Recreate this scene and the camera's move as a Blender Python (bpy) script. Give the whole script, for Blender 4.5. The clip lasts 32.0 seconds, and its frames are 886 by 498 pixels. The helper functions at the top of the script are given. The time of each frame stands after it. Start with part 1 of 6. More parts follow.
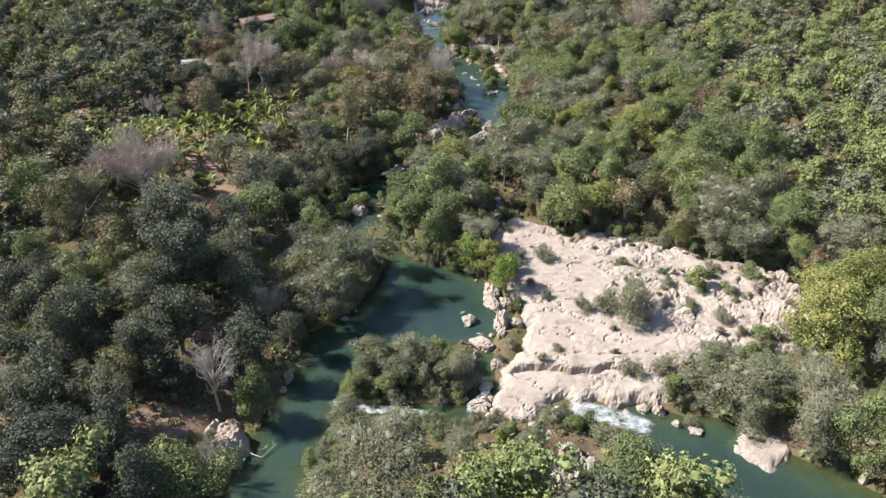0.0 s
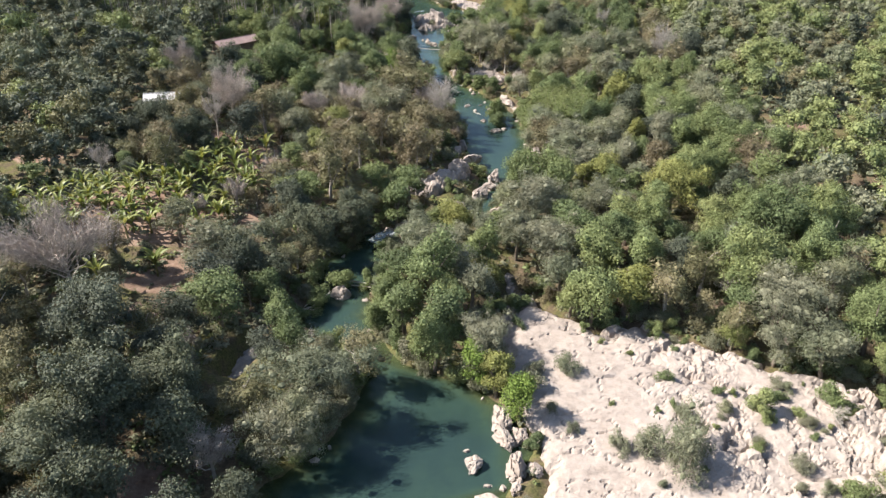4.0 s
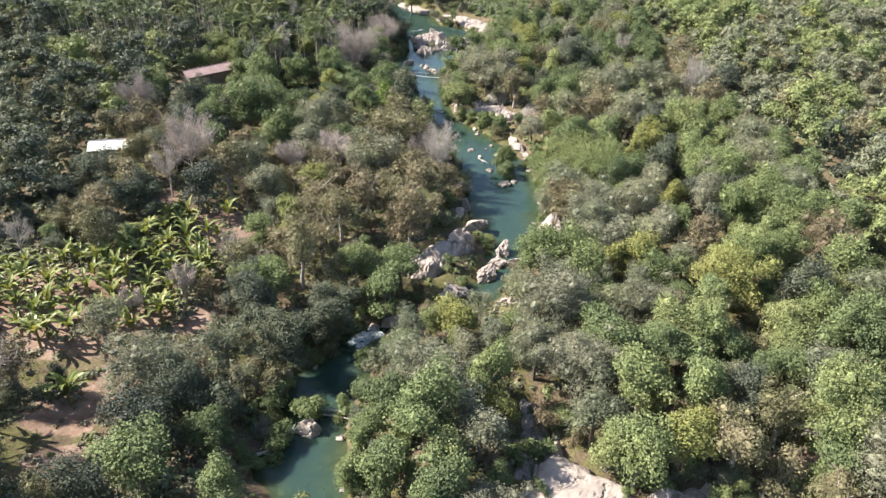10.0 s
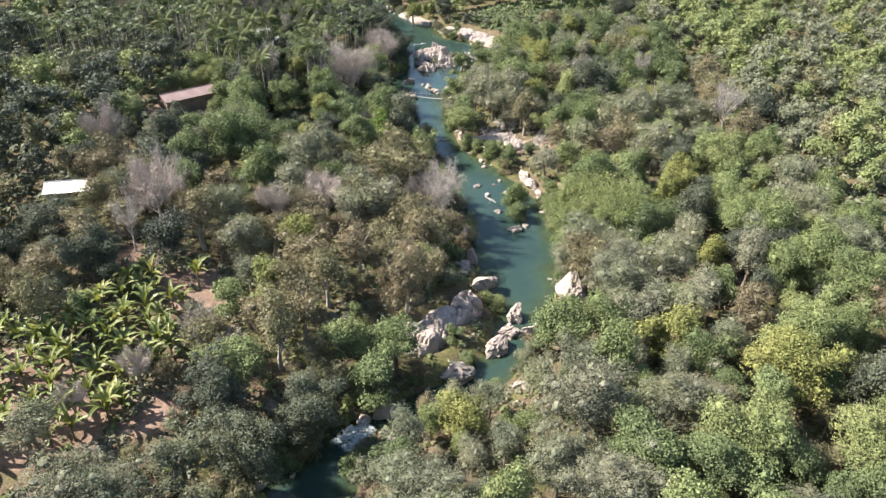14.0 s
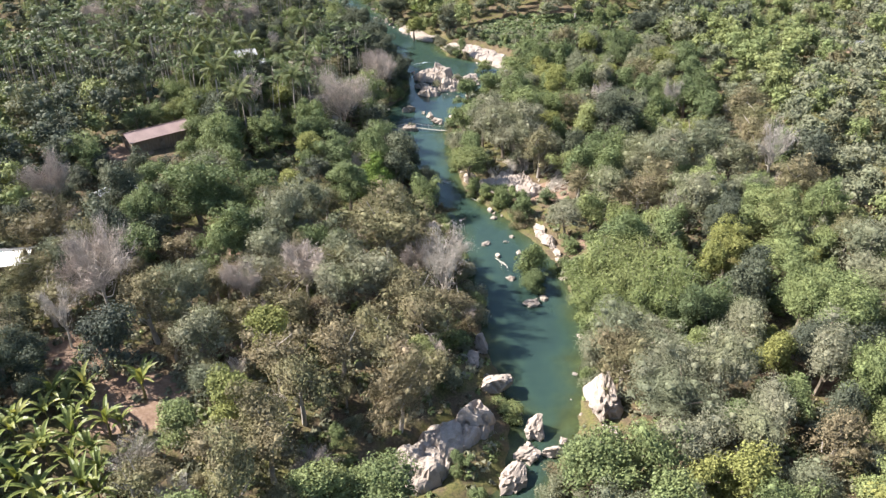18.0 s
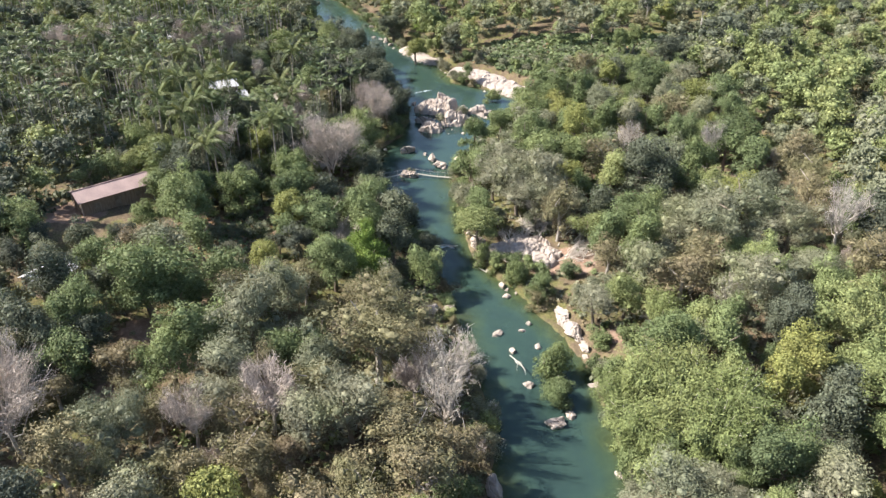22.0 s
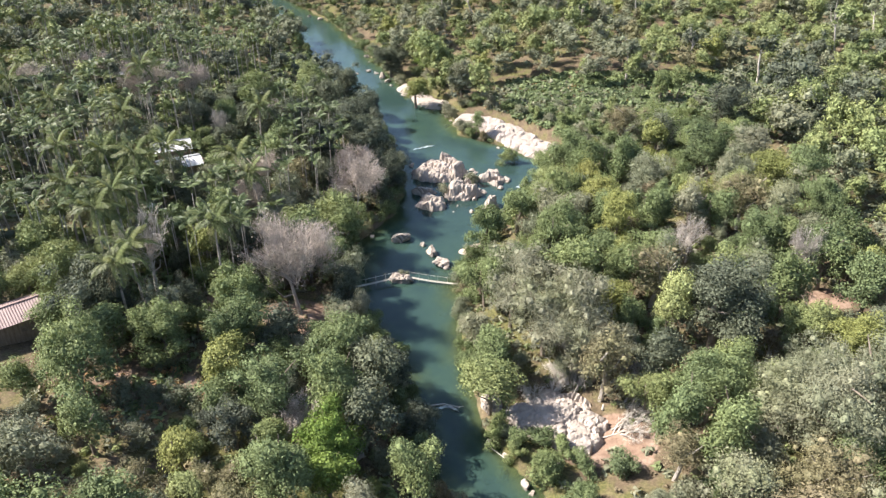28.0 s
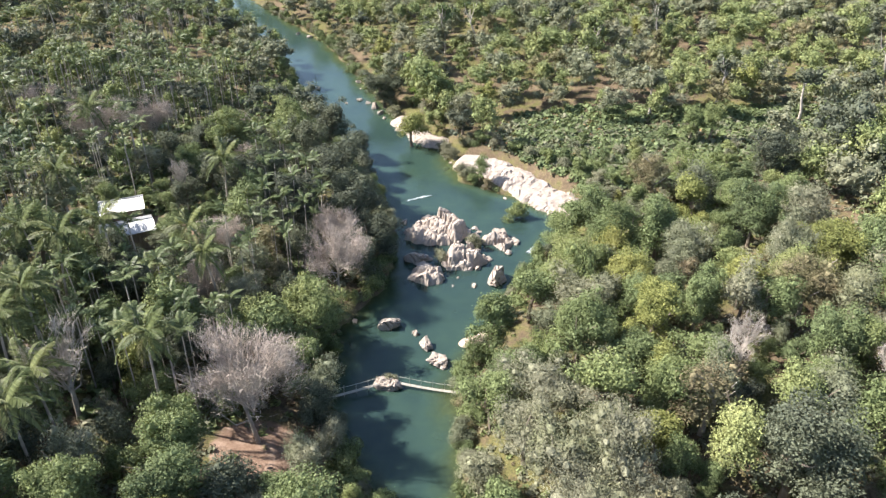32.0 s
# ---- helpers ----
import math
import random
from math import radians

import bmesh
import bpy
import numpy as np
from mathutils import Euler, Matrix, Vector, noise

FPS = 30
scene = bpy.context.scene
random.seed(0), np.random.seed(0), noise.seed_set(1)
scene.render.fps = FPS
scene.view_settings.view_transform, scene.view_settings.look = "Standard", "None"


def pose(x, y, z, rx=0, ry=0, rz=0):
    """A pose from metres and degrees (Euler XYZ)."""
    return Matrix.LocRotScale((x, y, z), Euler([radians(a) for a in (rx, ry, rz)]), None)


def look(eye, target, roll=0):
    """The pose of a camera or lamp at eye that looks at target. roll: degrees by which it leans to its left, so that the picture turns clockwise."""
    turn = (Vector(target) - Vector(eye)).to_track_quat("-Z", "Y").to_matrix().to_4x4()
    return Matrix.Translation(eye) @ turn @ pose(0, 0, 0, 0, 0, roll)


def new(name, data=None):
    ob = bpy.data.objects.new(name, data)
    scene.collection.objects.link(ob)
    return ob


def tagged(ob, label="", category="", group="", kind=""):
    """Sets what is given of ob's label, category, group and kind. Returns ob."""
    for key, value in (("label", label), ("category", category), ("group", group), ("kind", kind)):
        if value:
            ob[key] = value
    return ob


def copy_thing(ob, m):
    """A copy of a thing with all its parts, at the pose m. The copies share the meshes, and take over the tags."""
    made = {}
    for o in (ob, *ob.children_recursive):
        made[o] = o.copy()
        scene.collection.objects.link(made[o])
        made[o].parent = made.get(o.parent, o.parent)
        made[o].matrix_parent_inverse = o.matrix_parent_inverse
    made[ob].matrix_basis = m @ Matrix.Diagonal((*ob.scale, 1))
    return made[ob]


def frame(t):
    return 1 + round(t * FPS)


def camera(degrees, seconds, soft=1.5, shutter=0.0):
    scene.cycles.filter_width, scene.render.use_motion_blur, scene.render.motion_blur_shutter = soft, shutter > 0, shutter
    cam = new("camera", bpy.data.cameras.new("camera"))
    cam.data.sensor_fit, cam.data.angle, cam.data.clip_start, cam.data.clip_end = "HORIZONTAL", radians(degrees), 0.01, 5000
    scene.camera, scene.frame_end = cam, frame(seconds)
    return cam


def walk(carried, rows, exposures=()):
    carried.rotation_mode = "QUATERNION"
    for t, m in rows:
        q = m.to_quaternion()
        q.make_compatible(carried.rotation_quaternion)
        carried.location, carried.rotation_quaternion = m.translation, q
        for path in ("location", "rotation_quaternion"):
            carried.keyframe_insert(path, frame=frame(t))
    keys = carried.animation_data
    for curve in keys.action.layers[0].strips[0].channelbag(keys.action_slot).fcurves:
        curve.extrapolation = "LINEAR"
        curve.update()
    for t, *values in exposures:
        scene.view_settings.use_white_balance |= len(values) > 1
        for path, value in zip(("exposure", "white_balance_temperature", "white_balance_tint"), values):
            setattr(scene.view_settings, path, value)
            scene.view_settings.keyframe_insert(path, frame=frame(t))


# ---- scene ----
import itertools

cam = camera(62.9, 32.0, soft=1.4)
METRES, EYE, TILT, LEAN, TURN = 170.0, 57.0, -30.6, 0.0, 0.0
ROWS = [
    (0.0, 0.0, 0.0, 0.0, -0.0, 0.0, 0.0),
    (0.5, -0.0, 0.0147, 0.0089, 0.02, -0.01, 0.02),
    (1.0, -0.0, 0.0297, 0.0183, 0.03, -0.01, 0.02),
    (1.5, 0.0001, 0.0451, 0.0276, 0.03, -0.02, 0.0),
    (2.0, 0.0003, 0.0607, 0.0369, 0.02, -0.02, -0.04),
    (2.5, 0.0004, 0.0767, 0.0461, 0.0, -0.01, -0.1),
    (3.0, 0.0007, 0.0928, 0.0554, 0.0, -0.02, -0.16),
    (3.5, 0.0008, 0.109, 0.0648, -0.0, -0.02, -0.19),
    (4.0, 0.0007, 0.1249, 0.0745, -0.03, -0.01, -0.22),
    (4.5, 0.0009, 0.1393, 0.0833, -0.06, 0.01, -0.25),
    (6.5, 0.0015, 0.1845, 0.1107, -0.07, 0.07, -0.33),
    (7.0, 0.0017, 0.195, 0.1167, -0.06, 0.07, -0.37),
    (7.5, 0.0015, 0.2054, 0.1225, -0.08, 0.08, -0.42),
    (8.0, 0.0016, 0.2159, 0.1283, -0.07, 0.08, -0.45),
    (8.5, 0.0015, 0.2264, 0.134, -0.07, 0.07, -0.48),
    (9.0, 0.0014, 0.2368, 0.1398, -0.08, 0.07, -0.52),
    (9.5, 0.0014, 0.2472, 0.1457, -0.06, 0.07, -0.54),
    (10.0, 0.0015, 0.2576, 0.1518, -0.03, 0.06, -0.57),
    (10.5, 0.0012, 0.2681, 0.1576, -0.03, 0.07, -0.6),
    (11.0, 0.0011, 0.2787, 0.1635, -0.0, 0.08, -0.6),
    (11.5, 0.001, 0.2891, 0.1697, 0.02, 0.06, -0.63),
    (12.0, 0.0009, 0.2998, 0.1757, 0.04, 0.06, -0.65),
    (12.5, 0.0011, 0.3104, 0.1822, 0.08, 0.04, -0.69),
    (13.0, 0.0007, 0.3213, 0.1886, 0.09, 0.05, -0.7),
    (13.5, 0.0008, 0.3324, 0.1955, 0.14, 0.04, -0.71),
    (14.0, 0.0005, 0.3443, 0.2024, 0.16, 0.03, -0.72),
    (14.5, 0.0005, 0.3562, 0.2098, 0.21, -0.01, -0.72),
    (16.5, 0.0002, 0.4084, 0.2415, 0.38, -0.1, -0.65),
    (17.0, -0.0001, 0.4213, 0.2494, 0.4, -0.11, -0.64),
    (17.5, 0.0001, 0.4356, 0.2578, 0.45, -0.12, -0.66),
    (18.0, 0.0, 0.4496, 0.2666, 0.48, -0.15, -0.67),
    (18.5, -0.0, 0.464, 0.2751, 0.53, -0.16, -0.65),
    (19.0, -0.0, 0.4782, 0.2838, 0.57, -0.17, -0.66),
    (19.5, -0.0004, 0.4926, 0.2924, 0.6, -0.18, -0.66),
    (20.0, -0.0001, 0.5067, 0.3012, 0.66, -0.19, -0.66),
    (20.5, -0.0003, 0.5211, 0.3099, 0.71, -0.17, -0.67),
    (21.0, -0.0006, 0.5352, 0.3181, 0.73, -0.14, -0.68),
    (21.5, -0.0006, 0.5488, 0.3265, 0.79, -0.12, -0.69),
    (22.0, -0.0006, 0.5625, 0.335, 0.85, -0.11, -0.73),
    (22.5, -0.0006, 0.5768, 0.3432, 0.91, -0.08, -0.77),
    (23.0, -0.0006, 0.5913, 0.3517, 0.97, -0.08, -0.81),
    (23.5, -0.0003, 0.6058, 0.3603, 1.05, -0.07, -0.84),
    (24.0, -0.0006, 0.6204, 0.3689, 1.08, -0.08, -0.89),
    (24.5, -0.0004, 0.6354, 0.3777, 1.15, -0.08, -0.91),
    (25.0, -0.0, 0.6507, 0.3866, 1.24, -0.1, -0.93),
    (25.5, -0.0005, 0.6661, 0.3958, 1.25, -0.12, -0.99),
    (27.5, -0.0007, 0.7302, 0.4328, 1.39, -0.18, -1.2),
    (28.0, -0.0006, 0.7463, 0.4422, 1.41, -0.2, -1.29),
    (28.5, -0.0004, 0.7625, 0.4517, 1.44, -0.22, -1.38),
    (29.0, -0.0003, 0.7787, 0.461, 1.46, -0.21, -1.46),
    (29.5, -0.0003, 0.7947, 0.4697, 1.49, -0.19, -1.51),
    (30.0, -0.0003, 0.8093, 0.4785, 1.53, -0.2, -1.49),
    (30.5, -0.0003, 0.8232, 0.4866, 1.55, -0.19, -1.44),
    (31.0, -0.0007, 0.8361, 0.4944, 1.53, -0.17, -1.4),
    (31.5, -0.0008, 0.8484, 0.5019, 1.55, -0.17, -1.37),
    (32.0, -0.001, 0.8604, 0.5093, 1.58, -0.17, -1.39),
]
walk(cam, [(t, pose(0, 0, EYE, TILT, LEAN, TURN) @ pose(METRES * x, METRES * y, METRES * z, 90 + pitch, roll, yaw)) for t, x, y, z, yaw, pitch, roll in ROWS],
     exposures=[(0.0, 1.23), (2.0, 1.28), (4.0, 1.37), (8.0, 1.6), (14.0, 1.65), (20.0, 1.65), (25.0, 1.69), (32.0, 1.75)])

# ---- world, sun ----
SUN = Vector((-0.98, 0.16, 0.92)).normalized()
world = bpy.data.worlds.new("sky")
scene.world = world
world.use_nodes = True
wn = world.node_tree.nodes
sky = wn.new("ShaderNodeTexSky")
sky.sky_type, sky.sun_disc = "NISHITA", False
sky.sun_elevation = math.asin(SUN.z)
sky.sun_rotation = math.atan2(SUN.x, SUN.y)
world.node_tree.links.new(sky.outputs[0], wn["Background"].inputs[0])
wn["Background"].inputs[1].default_value = 0.095
sun = new("sun", bpy.data.lights.new("sun", "SUN"))
sun.data.energy, sun.data.angle, sun.data.color = 5.0, radians(0.53), (1.0, 0.94, 0.87)
sun.matrix_world = look((-200, 60, 240), Vector((-200, 60, 240)) - SUN)


# ---- materials ----
def nodes_of(name):
    m = bpy.data.materials.new(name)
    m.use_nodes = True
    t = m.node_tree
    return m, t.nodes, t.links, t.nodes["Principled BSDF"]


def noise_node(n, l, scale, detail=4, rough=0.55, stretch=None):
    """Noise over the world's metres."""
    g, x = n.new("ShaderNodeNewGeometry"), n.new("ShaderNodeTexNoise")
    x.inputs["Scale"].default_value, x.inputs["Detail"].default_value, x.inputs["Roughness"].default_value = scale, detail, rough
    if stretch:
        mp = n.new("ShaderNodeMapping")
        mp.inputs["Scale"].default_value = stretch
        l.new(g.outputs["Position"], mp.inputs["Vector"])
        l.new(mp.outputs[0], x.inputs["Vector"])
    else:
        l.new(g.outputs["Position"], x.inputs["Vector"])
    return x.outputs["Fac"]


def ramp_node(n, l, fac, stops):
    r = n.new("ShaderNodeValToRGB")
    e = r.color_ramp.elements
    while len(e) < len(stops):
        e.new(0.5)
    for k, (p, c) in zip(e, stops):
        k.position, k.color = p, (*c, 1)
    l.new(fac, r.inputs[0])
    return r.outputs[0]


def maths(n, l, op, a, b):
    k = n.new("ShaderNodeMath")
    k.operation = op
    for s, v in zip(k.inputs, (a, b)):
        if isinstance(v, (int, float)):
            s.default_value = v
        else:
            l.new(v, s)
    return k.outputs[0]


def blend(n, l, fac, a, b, kind="MIX"):
    k = n.new("ShaderNodeMixRGB")
    k.blend_type = kind
    for s, v in zip(k.inputs, (fac, a, b)):
        if isinstance(v, (int, float)):
            s.default_value = v
        elif isinstance(v, tuple):
            s.default_value = (*v, 1)
        else:
            l.new(v, s)
    return k.outputs[0]


def bump_node(n, l, bsdf, height, strength, distance):
    b = n.new("ShaderNodeBump")
    b.inputs["Strength"].default_value, b.inputs["Distance"].default_value = strength, distance
    l.new(height, b.inputs["Height"])
    l.new(b.outputs[0], bsdf.inputs["Normal"])


def leaf_material(name, colours, through_light=0.13, rough=0.65, spread=0.34):
    """Foliage: colour from plant to plant, from patch to patch and from leaf to leaf."""
    m, n, l, b = nodes_of(name)
    oi, g = n.new("ShaderNodeObjectInfo"), n.new("ShaderNodeNewGeometry")
    patch = maths(n, l, "MULTIPLY_ADD", noise_node(n, l, 0.13, 2), 2.2)
    patch.node.inputs[2].default_value = -0.6
    fac = maths(n, l, "ADD", maths(n, l, "MULTIPLY", oi.outputs["Random"], 0.55), maths(n, l, "MULTIPLY", patch, 0.45))
    col = ramp_node(n, l, fac, [(i / (len(colours) - 1), c) for i, c in enumerate(colours)])
    leaf = maths(n, l, "MULTIPLY_ADD", g.outputs["Random Per Island"], spread * 2)
    leaf.node.inputs[2].default_value = 1 - spread
    cluster = maths(n, l, "MULTIPLY_ADD", noise_node(n, l, 0.6, 2), 0.9)
    cluster.node.inputs[2].default_value = 0.6
    leaf = maths(n, l, "MULTIPLY", leaf, cluster)
    grey = n.new("ShaderNodeCombineColor")
    for s in grey.inputs:
        l.new(leaf, s)
    col = blend(n, l, 1.0, col, grey.outputs[0], "MULTIPLY")
    l.new(col, b.inputs["Base Color"])
    b.inputs["Roughness"].default_value, b.inputs["Specular IOR Level"].default_value = rough, 0.16
    tr, mx = n.new("ShaderNodeBsdfTranslucent"), n.new("ShaderNodeMixShader")
    l.new(blend(n, l, 1.0, col, (1.2, 1.1, 0.65), "MULTIPLY"), tr.inputs["Color"])
    mx.inputs[0].default_value = through_light
    l.new(b.outputs[0], mx.inputs[1])
    l.new(tr.outputs[0], mx.inputs[2])
    l.new(mx.outputs[0], n["Material Output"].inputs["Surface"])
    return m


def grain_material(name, colours, scale, rough=0.85, relief=0.05, spec=0.2, stretch=None, metal=0.0):
    """A rough surface whose colour wanders at two scales, with fine relief."""
    m, n, l, b = nodes_of(name)
    big, fine = noise_node(n, l, scale, 5, 0.6, stretch), noise_node(n, l, scale * 9, 4, 0.65, stretch)
    fac = maths(n, l, "ADD", maths(n, l, "MULTIPLY", big, 0.7), maths(n, l, "MULTIPLY", fine, 0.3))
    k = len(colours) - 1
    col = ramp_node(n, l, fac, [(0.3 + 0.4 * i / k, c) for i, c in enumerate(colours)])
    l.new(col, b.inputs["Base Color"])
    b.inputs["Roughness"].default_value, b.inputs["Specular IOR Level"].default_value = rough, spec
    b.inputs["Metallic"].default_value = metal
    bump_node(n, l, b, fine, 0.6, relief)
    return m


FRESH = leaf_material("leaf_fresh", [(0.085, 0.128, 0.030), (0.115, 0.165, 0.036), (0.150, 0.195, 0.048)])
GREEN = leaf_material("leaf_green", [(0.074, 0.094, 0.048), (0.108, 0.136, 0.060), (0.145, 0.172, 0.070), (0.205, 0.215, 0.088)])
DARK = leaf_material("leaf_dark", [(0.056, 0.064, 0.050), (0.080, 0.090, 0.060), (0.112, 0.120, 0.072)])
OLIVE = leaf_material("leaf_olive", [(0.108, 0.118, 0.082), (0.140, 0.150, 0.092), (0.172, 0.168, 0.114), (0.152, 0.164, 0.082)], spread=0.27)
LIME = leaf_material("leaf_lime", [(0.132, 0.146, 0.050), (0.168, 0.178, 0.058), (0.222, 0.214, 0.072)])
DRY = leaf_material("leaf_dry", [(0.140, 0.108, 0.070), (0.162, 0.136, 0.080), (0.135, 0.130, 0.066), (0.196, 0.150, 0.098)], 0.12)
BAMBOO = leaf_material("leaf_bamboo", [(0.105, 0.128, 0.048), (0.132, 0.156, 0.058), (0.165, 0.180, 0.070)])
BANANA = leaf_material("leaf_banana", [(0.085, 0.112, 0.036), (0.140, 0.165, 0.050), (0.260, 0.250, 0.090)], 0.3, 0.4)
PALM = leaf_material("leaf_palm", [(0.055, 0.074, 0.034), (0.078, 0.100, 0.042), (0.118, 0.136, 0.056)], 0.2, 0.42)
COCONUT = leaf_material("leaf_coconut", [(0.070, 0.090, 0.036), (0.100, 0.118, 0.046), (0.150, 0.155, 0.066)], 0.2, 0.5)
GRASS = leaf_material("leaf_grass", [(0.208, 0.171, 0.063), (0.312, 0.199, 0.090), (0.396, 0.213, 0.134), (0.229, 0.184, 0.072)], 0.2)
BARK = grain_material("bark", [(0.08, 0.06, 0.045), (0.16, 0.13, 0.10), (0.25, 0.21, 0.17)], 1.6, relief=0.03)
PALE_BARK = grain_material("pale_bark", [(0.22, 0.19, 0.16), (0.34, 0.30, 0.26), (0.46, 0.42, 0.37)], 1.4, relief=0.02)
TWIG = leaf_material("bare_twig", [(0.25, 0.208, 0.178), (0.30, 0.252, 0.218), (0.36, 0.305, 0.262)], 0.0, 0.8, 0.3)
WOOD = grain_material("bleached_wood", [(0.25, 0.22, 0.18), (0.40, 0.36, 0.31), (0.52, 0.48, 0.42)], 2.5, relief=0.02)


def rock_material(name, colours, stain):
    m, n, l, b = nodes_of(name)
    big, mid, fine = noise_node(n, l, 0.22, 4), noise_node(n, l, 1.1, 6, 0.62), noise_node(n, l, 6.0, 5, 0.68)
    fac = maths(n, l, "ADD", maths(n, l, "MULTIPLY", mid, 0.55), maths(n, l, "ADD", maths(n, l, "MULTIPLY", fine, 0.25), maths(n, l, "MULTIPLY", big, 0.2)))
    col = ramp_node(n, l, fac, [(0.33, colours[0]), (0.47, colours[1]), (0.62, colours[2])])
    streak = ramp_node(n, l, noise_node(n, l, 0.55, 7, 0.7, (1.0, 0.6, 0.35)), [(0.55, (0, 0, 0)), (0.72, (1, 1, 1))])
    col = blend(n, l, maths(n, l, "MULTIPLY", streak, 0.55), col, stain)
    l.new(col, b.inputs["Base Color"])
    b.inputs["Roughness"].default_value, b.inputs["Specular IOR Level"].default_value = 0.9, 0.15
    bump_node(n, l, b, maths(n, l, "ADD", maths(n, l, "MULTIPLY", mid, 0.7), maths(n, l, "MULTIPLY", fine, 0.3)), 0.7, 0.25)
    return m


ROCK = rock_material("pale_limestone", [(0.21, 0.172, 0.142), (0.305, 0.255, 0.217), (0.37, 0.318, 0.275)], (0.15, 0.125, 0.105))
GREY_ROCK = rock_material("grey_limestone", [(0.18, 0.154, 0.135), (0.26, 0.226, 0.20), (0.34, 0.30, 0.265)], (0.10, 0.088, 0.077))
SAND = grain_material("sand", [(0.33, 0.25, 0.19), (0.42, 0.33, 0.26), (0.5, 0.4, 0.32)], 0.8, relief=0.03)
WET_STONE = grain_material("wet_stone", [(0.10, 0.09, 0.04), (0.17, 0.14, 0.06), (0.26, 0.21, 0.10)], 0.9, relief=0.05)
METAL_ROOF = grain_material("metal_roof", [(0.21, 0.207, 0.204), (0.29, 0.287, 0.284), (0.37, 0.366, 0.362)], 0.5, 0.45, 0.01, 0.5, metal=0.3)
RUST_ROOF = grain_material("rust_roof", [(0.15, 0.098, 0.09), (0.21, 0.142, 0.13), (0.27, 0.19, 0.17)], 0.45, 0.65, 0.01, 0.4)
THATCH = grain_material("thatch", [(0.20, 0.17, 0.13), (0.32, 0.28, 0.22), (0.42, 0.38, 0.31)], 1.2, 0.9, 0.05)
PLANKS = grain_material("weathered_planks", [(0.12, 0.085, 0.06), (0.2, 0.15, 0.11), (0.27, 0.21, 0.16)], 1.5, 0.85, 0.02, stretch=(4, 4, 0.6))
POLE = grain_material("bamboo_pole", [(0.42, 0.38, 0.30), (0.56, 0.52, 0.44), (0.66, 0.62, 0.54)], 1.5, 0.6, 0.01)


def ground_material():
    """Litter, dry grass and bare earth; the attribute bare says where the earth lies open."""
    m, n, l, b = nodes_of("earth")
    fine, mid, big = noise_node(n, l, 3.5, 6, 0.7), noise_node(n, l, 0.5, 5, 0.6), noise_node(n, l, 0.07, 3)
    litter = ramp_node(n, l, maths(n, l, "ADD", maths(n, l, "MULTIPLY", fine, 0.6), maths(n, l, "MULTIPLY", mid, 0.4)), [(0.35, (0.055, 0.045, 0.03)), (0.5, (0.115, 0.085, 0.055)), (0.65, (0.19, 0.145, 0.10))])
    grass = ramp_node(n, l, fine, [(0.35, (0.05, 0.055, 0.022)), (0.65, (0.14, 0.125, 0.05))])
    col = blend(n, l, ramp_node(n, l, maths(n, l, "ADD", maths(n, l, "MULTIPLY", mid, 0.5), maths(n, l, "MULTIPLY", big, 0.5)), [(0.46, (0, 0, 0)), (0.56, (1, 1, 1))]), litter, grass)
    earth = ramp_node(n, l, maths(n, l, "ADD", maths(n, l, "MULTIPLY", mid, 0.6), maths(n, l, "MULTIPLY", fine, 0.4)), [(0.34, (0.12, 0.076, 0.053)), (0.5, (0.205, 0.138, 0.100)), (0.66, (0.30, 0.22, 0.17))])
    at = n.new("ShaderNodeAttribute")
    at.attribute_name = "bare"
    edge = maths(n, l, "ADD", at.outputs["Fac"], maths(n, l, "MULTIPLY", maths(n, l, "SUBTRACT", mid, 0.5), 1.6))
    col = blend(n, l, ramp_node(n, l, edge, [(0.35, (0, 0, 0)), (0.6, (1, 1, 1))]), col, earth)
    bd = n.new("ShaderNodeAttribute")
    bd.attribute_name = "bed"
    bedcol = ramp_node(n, l, maths(n, l, "ADD", maths(n, l, "MULTIPLY", mid, 0.6), maths(n, l, "MULTIPLY", fine, 0.4)), [(0.38, (0.05, 0.055, 0.03)), (0.5, (0.11, 0.10, 0.05)), (0.64, (0.20, 0.17, 0.09))])
    col = blend(n, l, bd.outputs["Fac"], col, bedcol)
    l.new(col, b.inputs["Base Color"])
    b.inputs["Roughness"].default_value, b.inputs["Specular IOR Level"].default_value = 0.95, 0.1
    bump_node(n, l, b, fine, 0.8, 0.12)
    return m


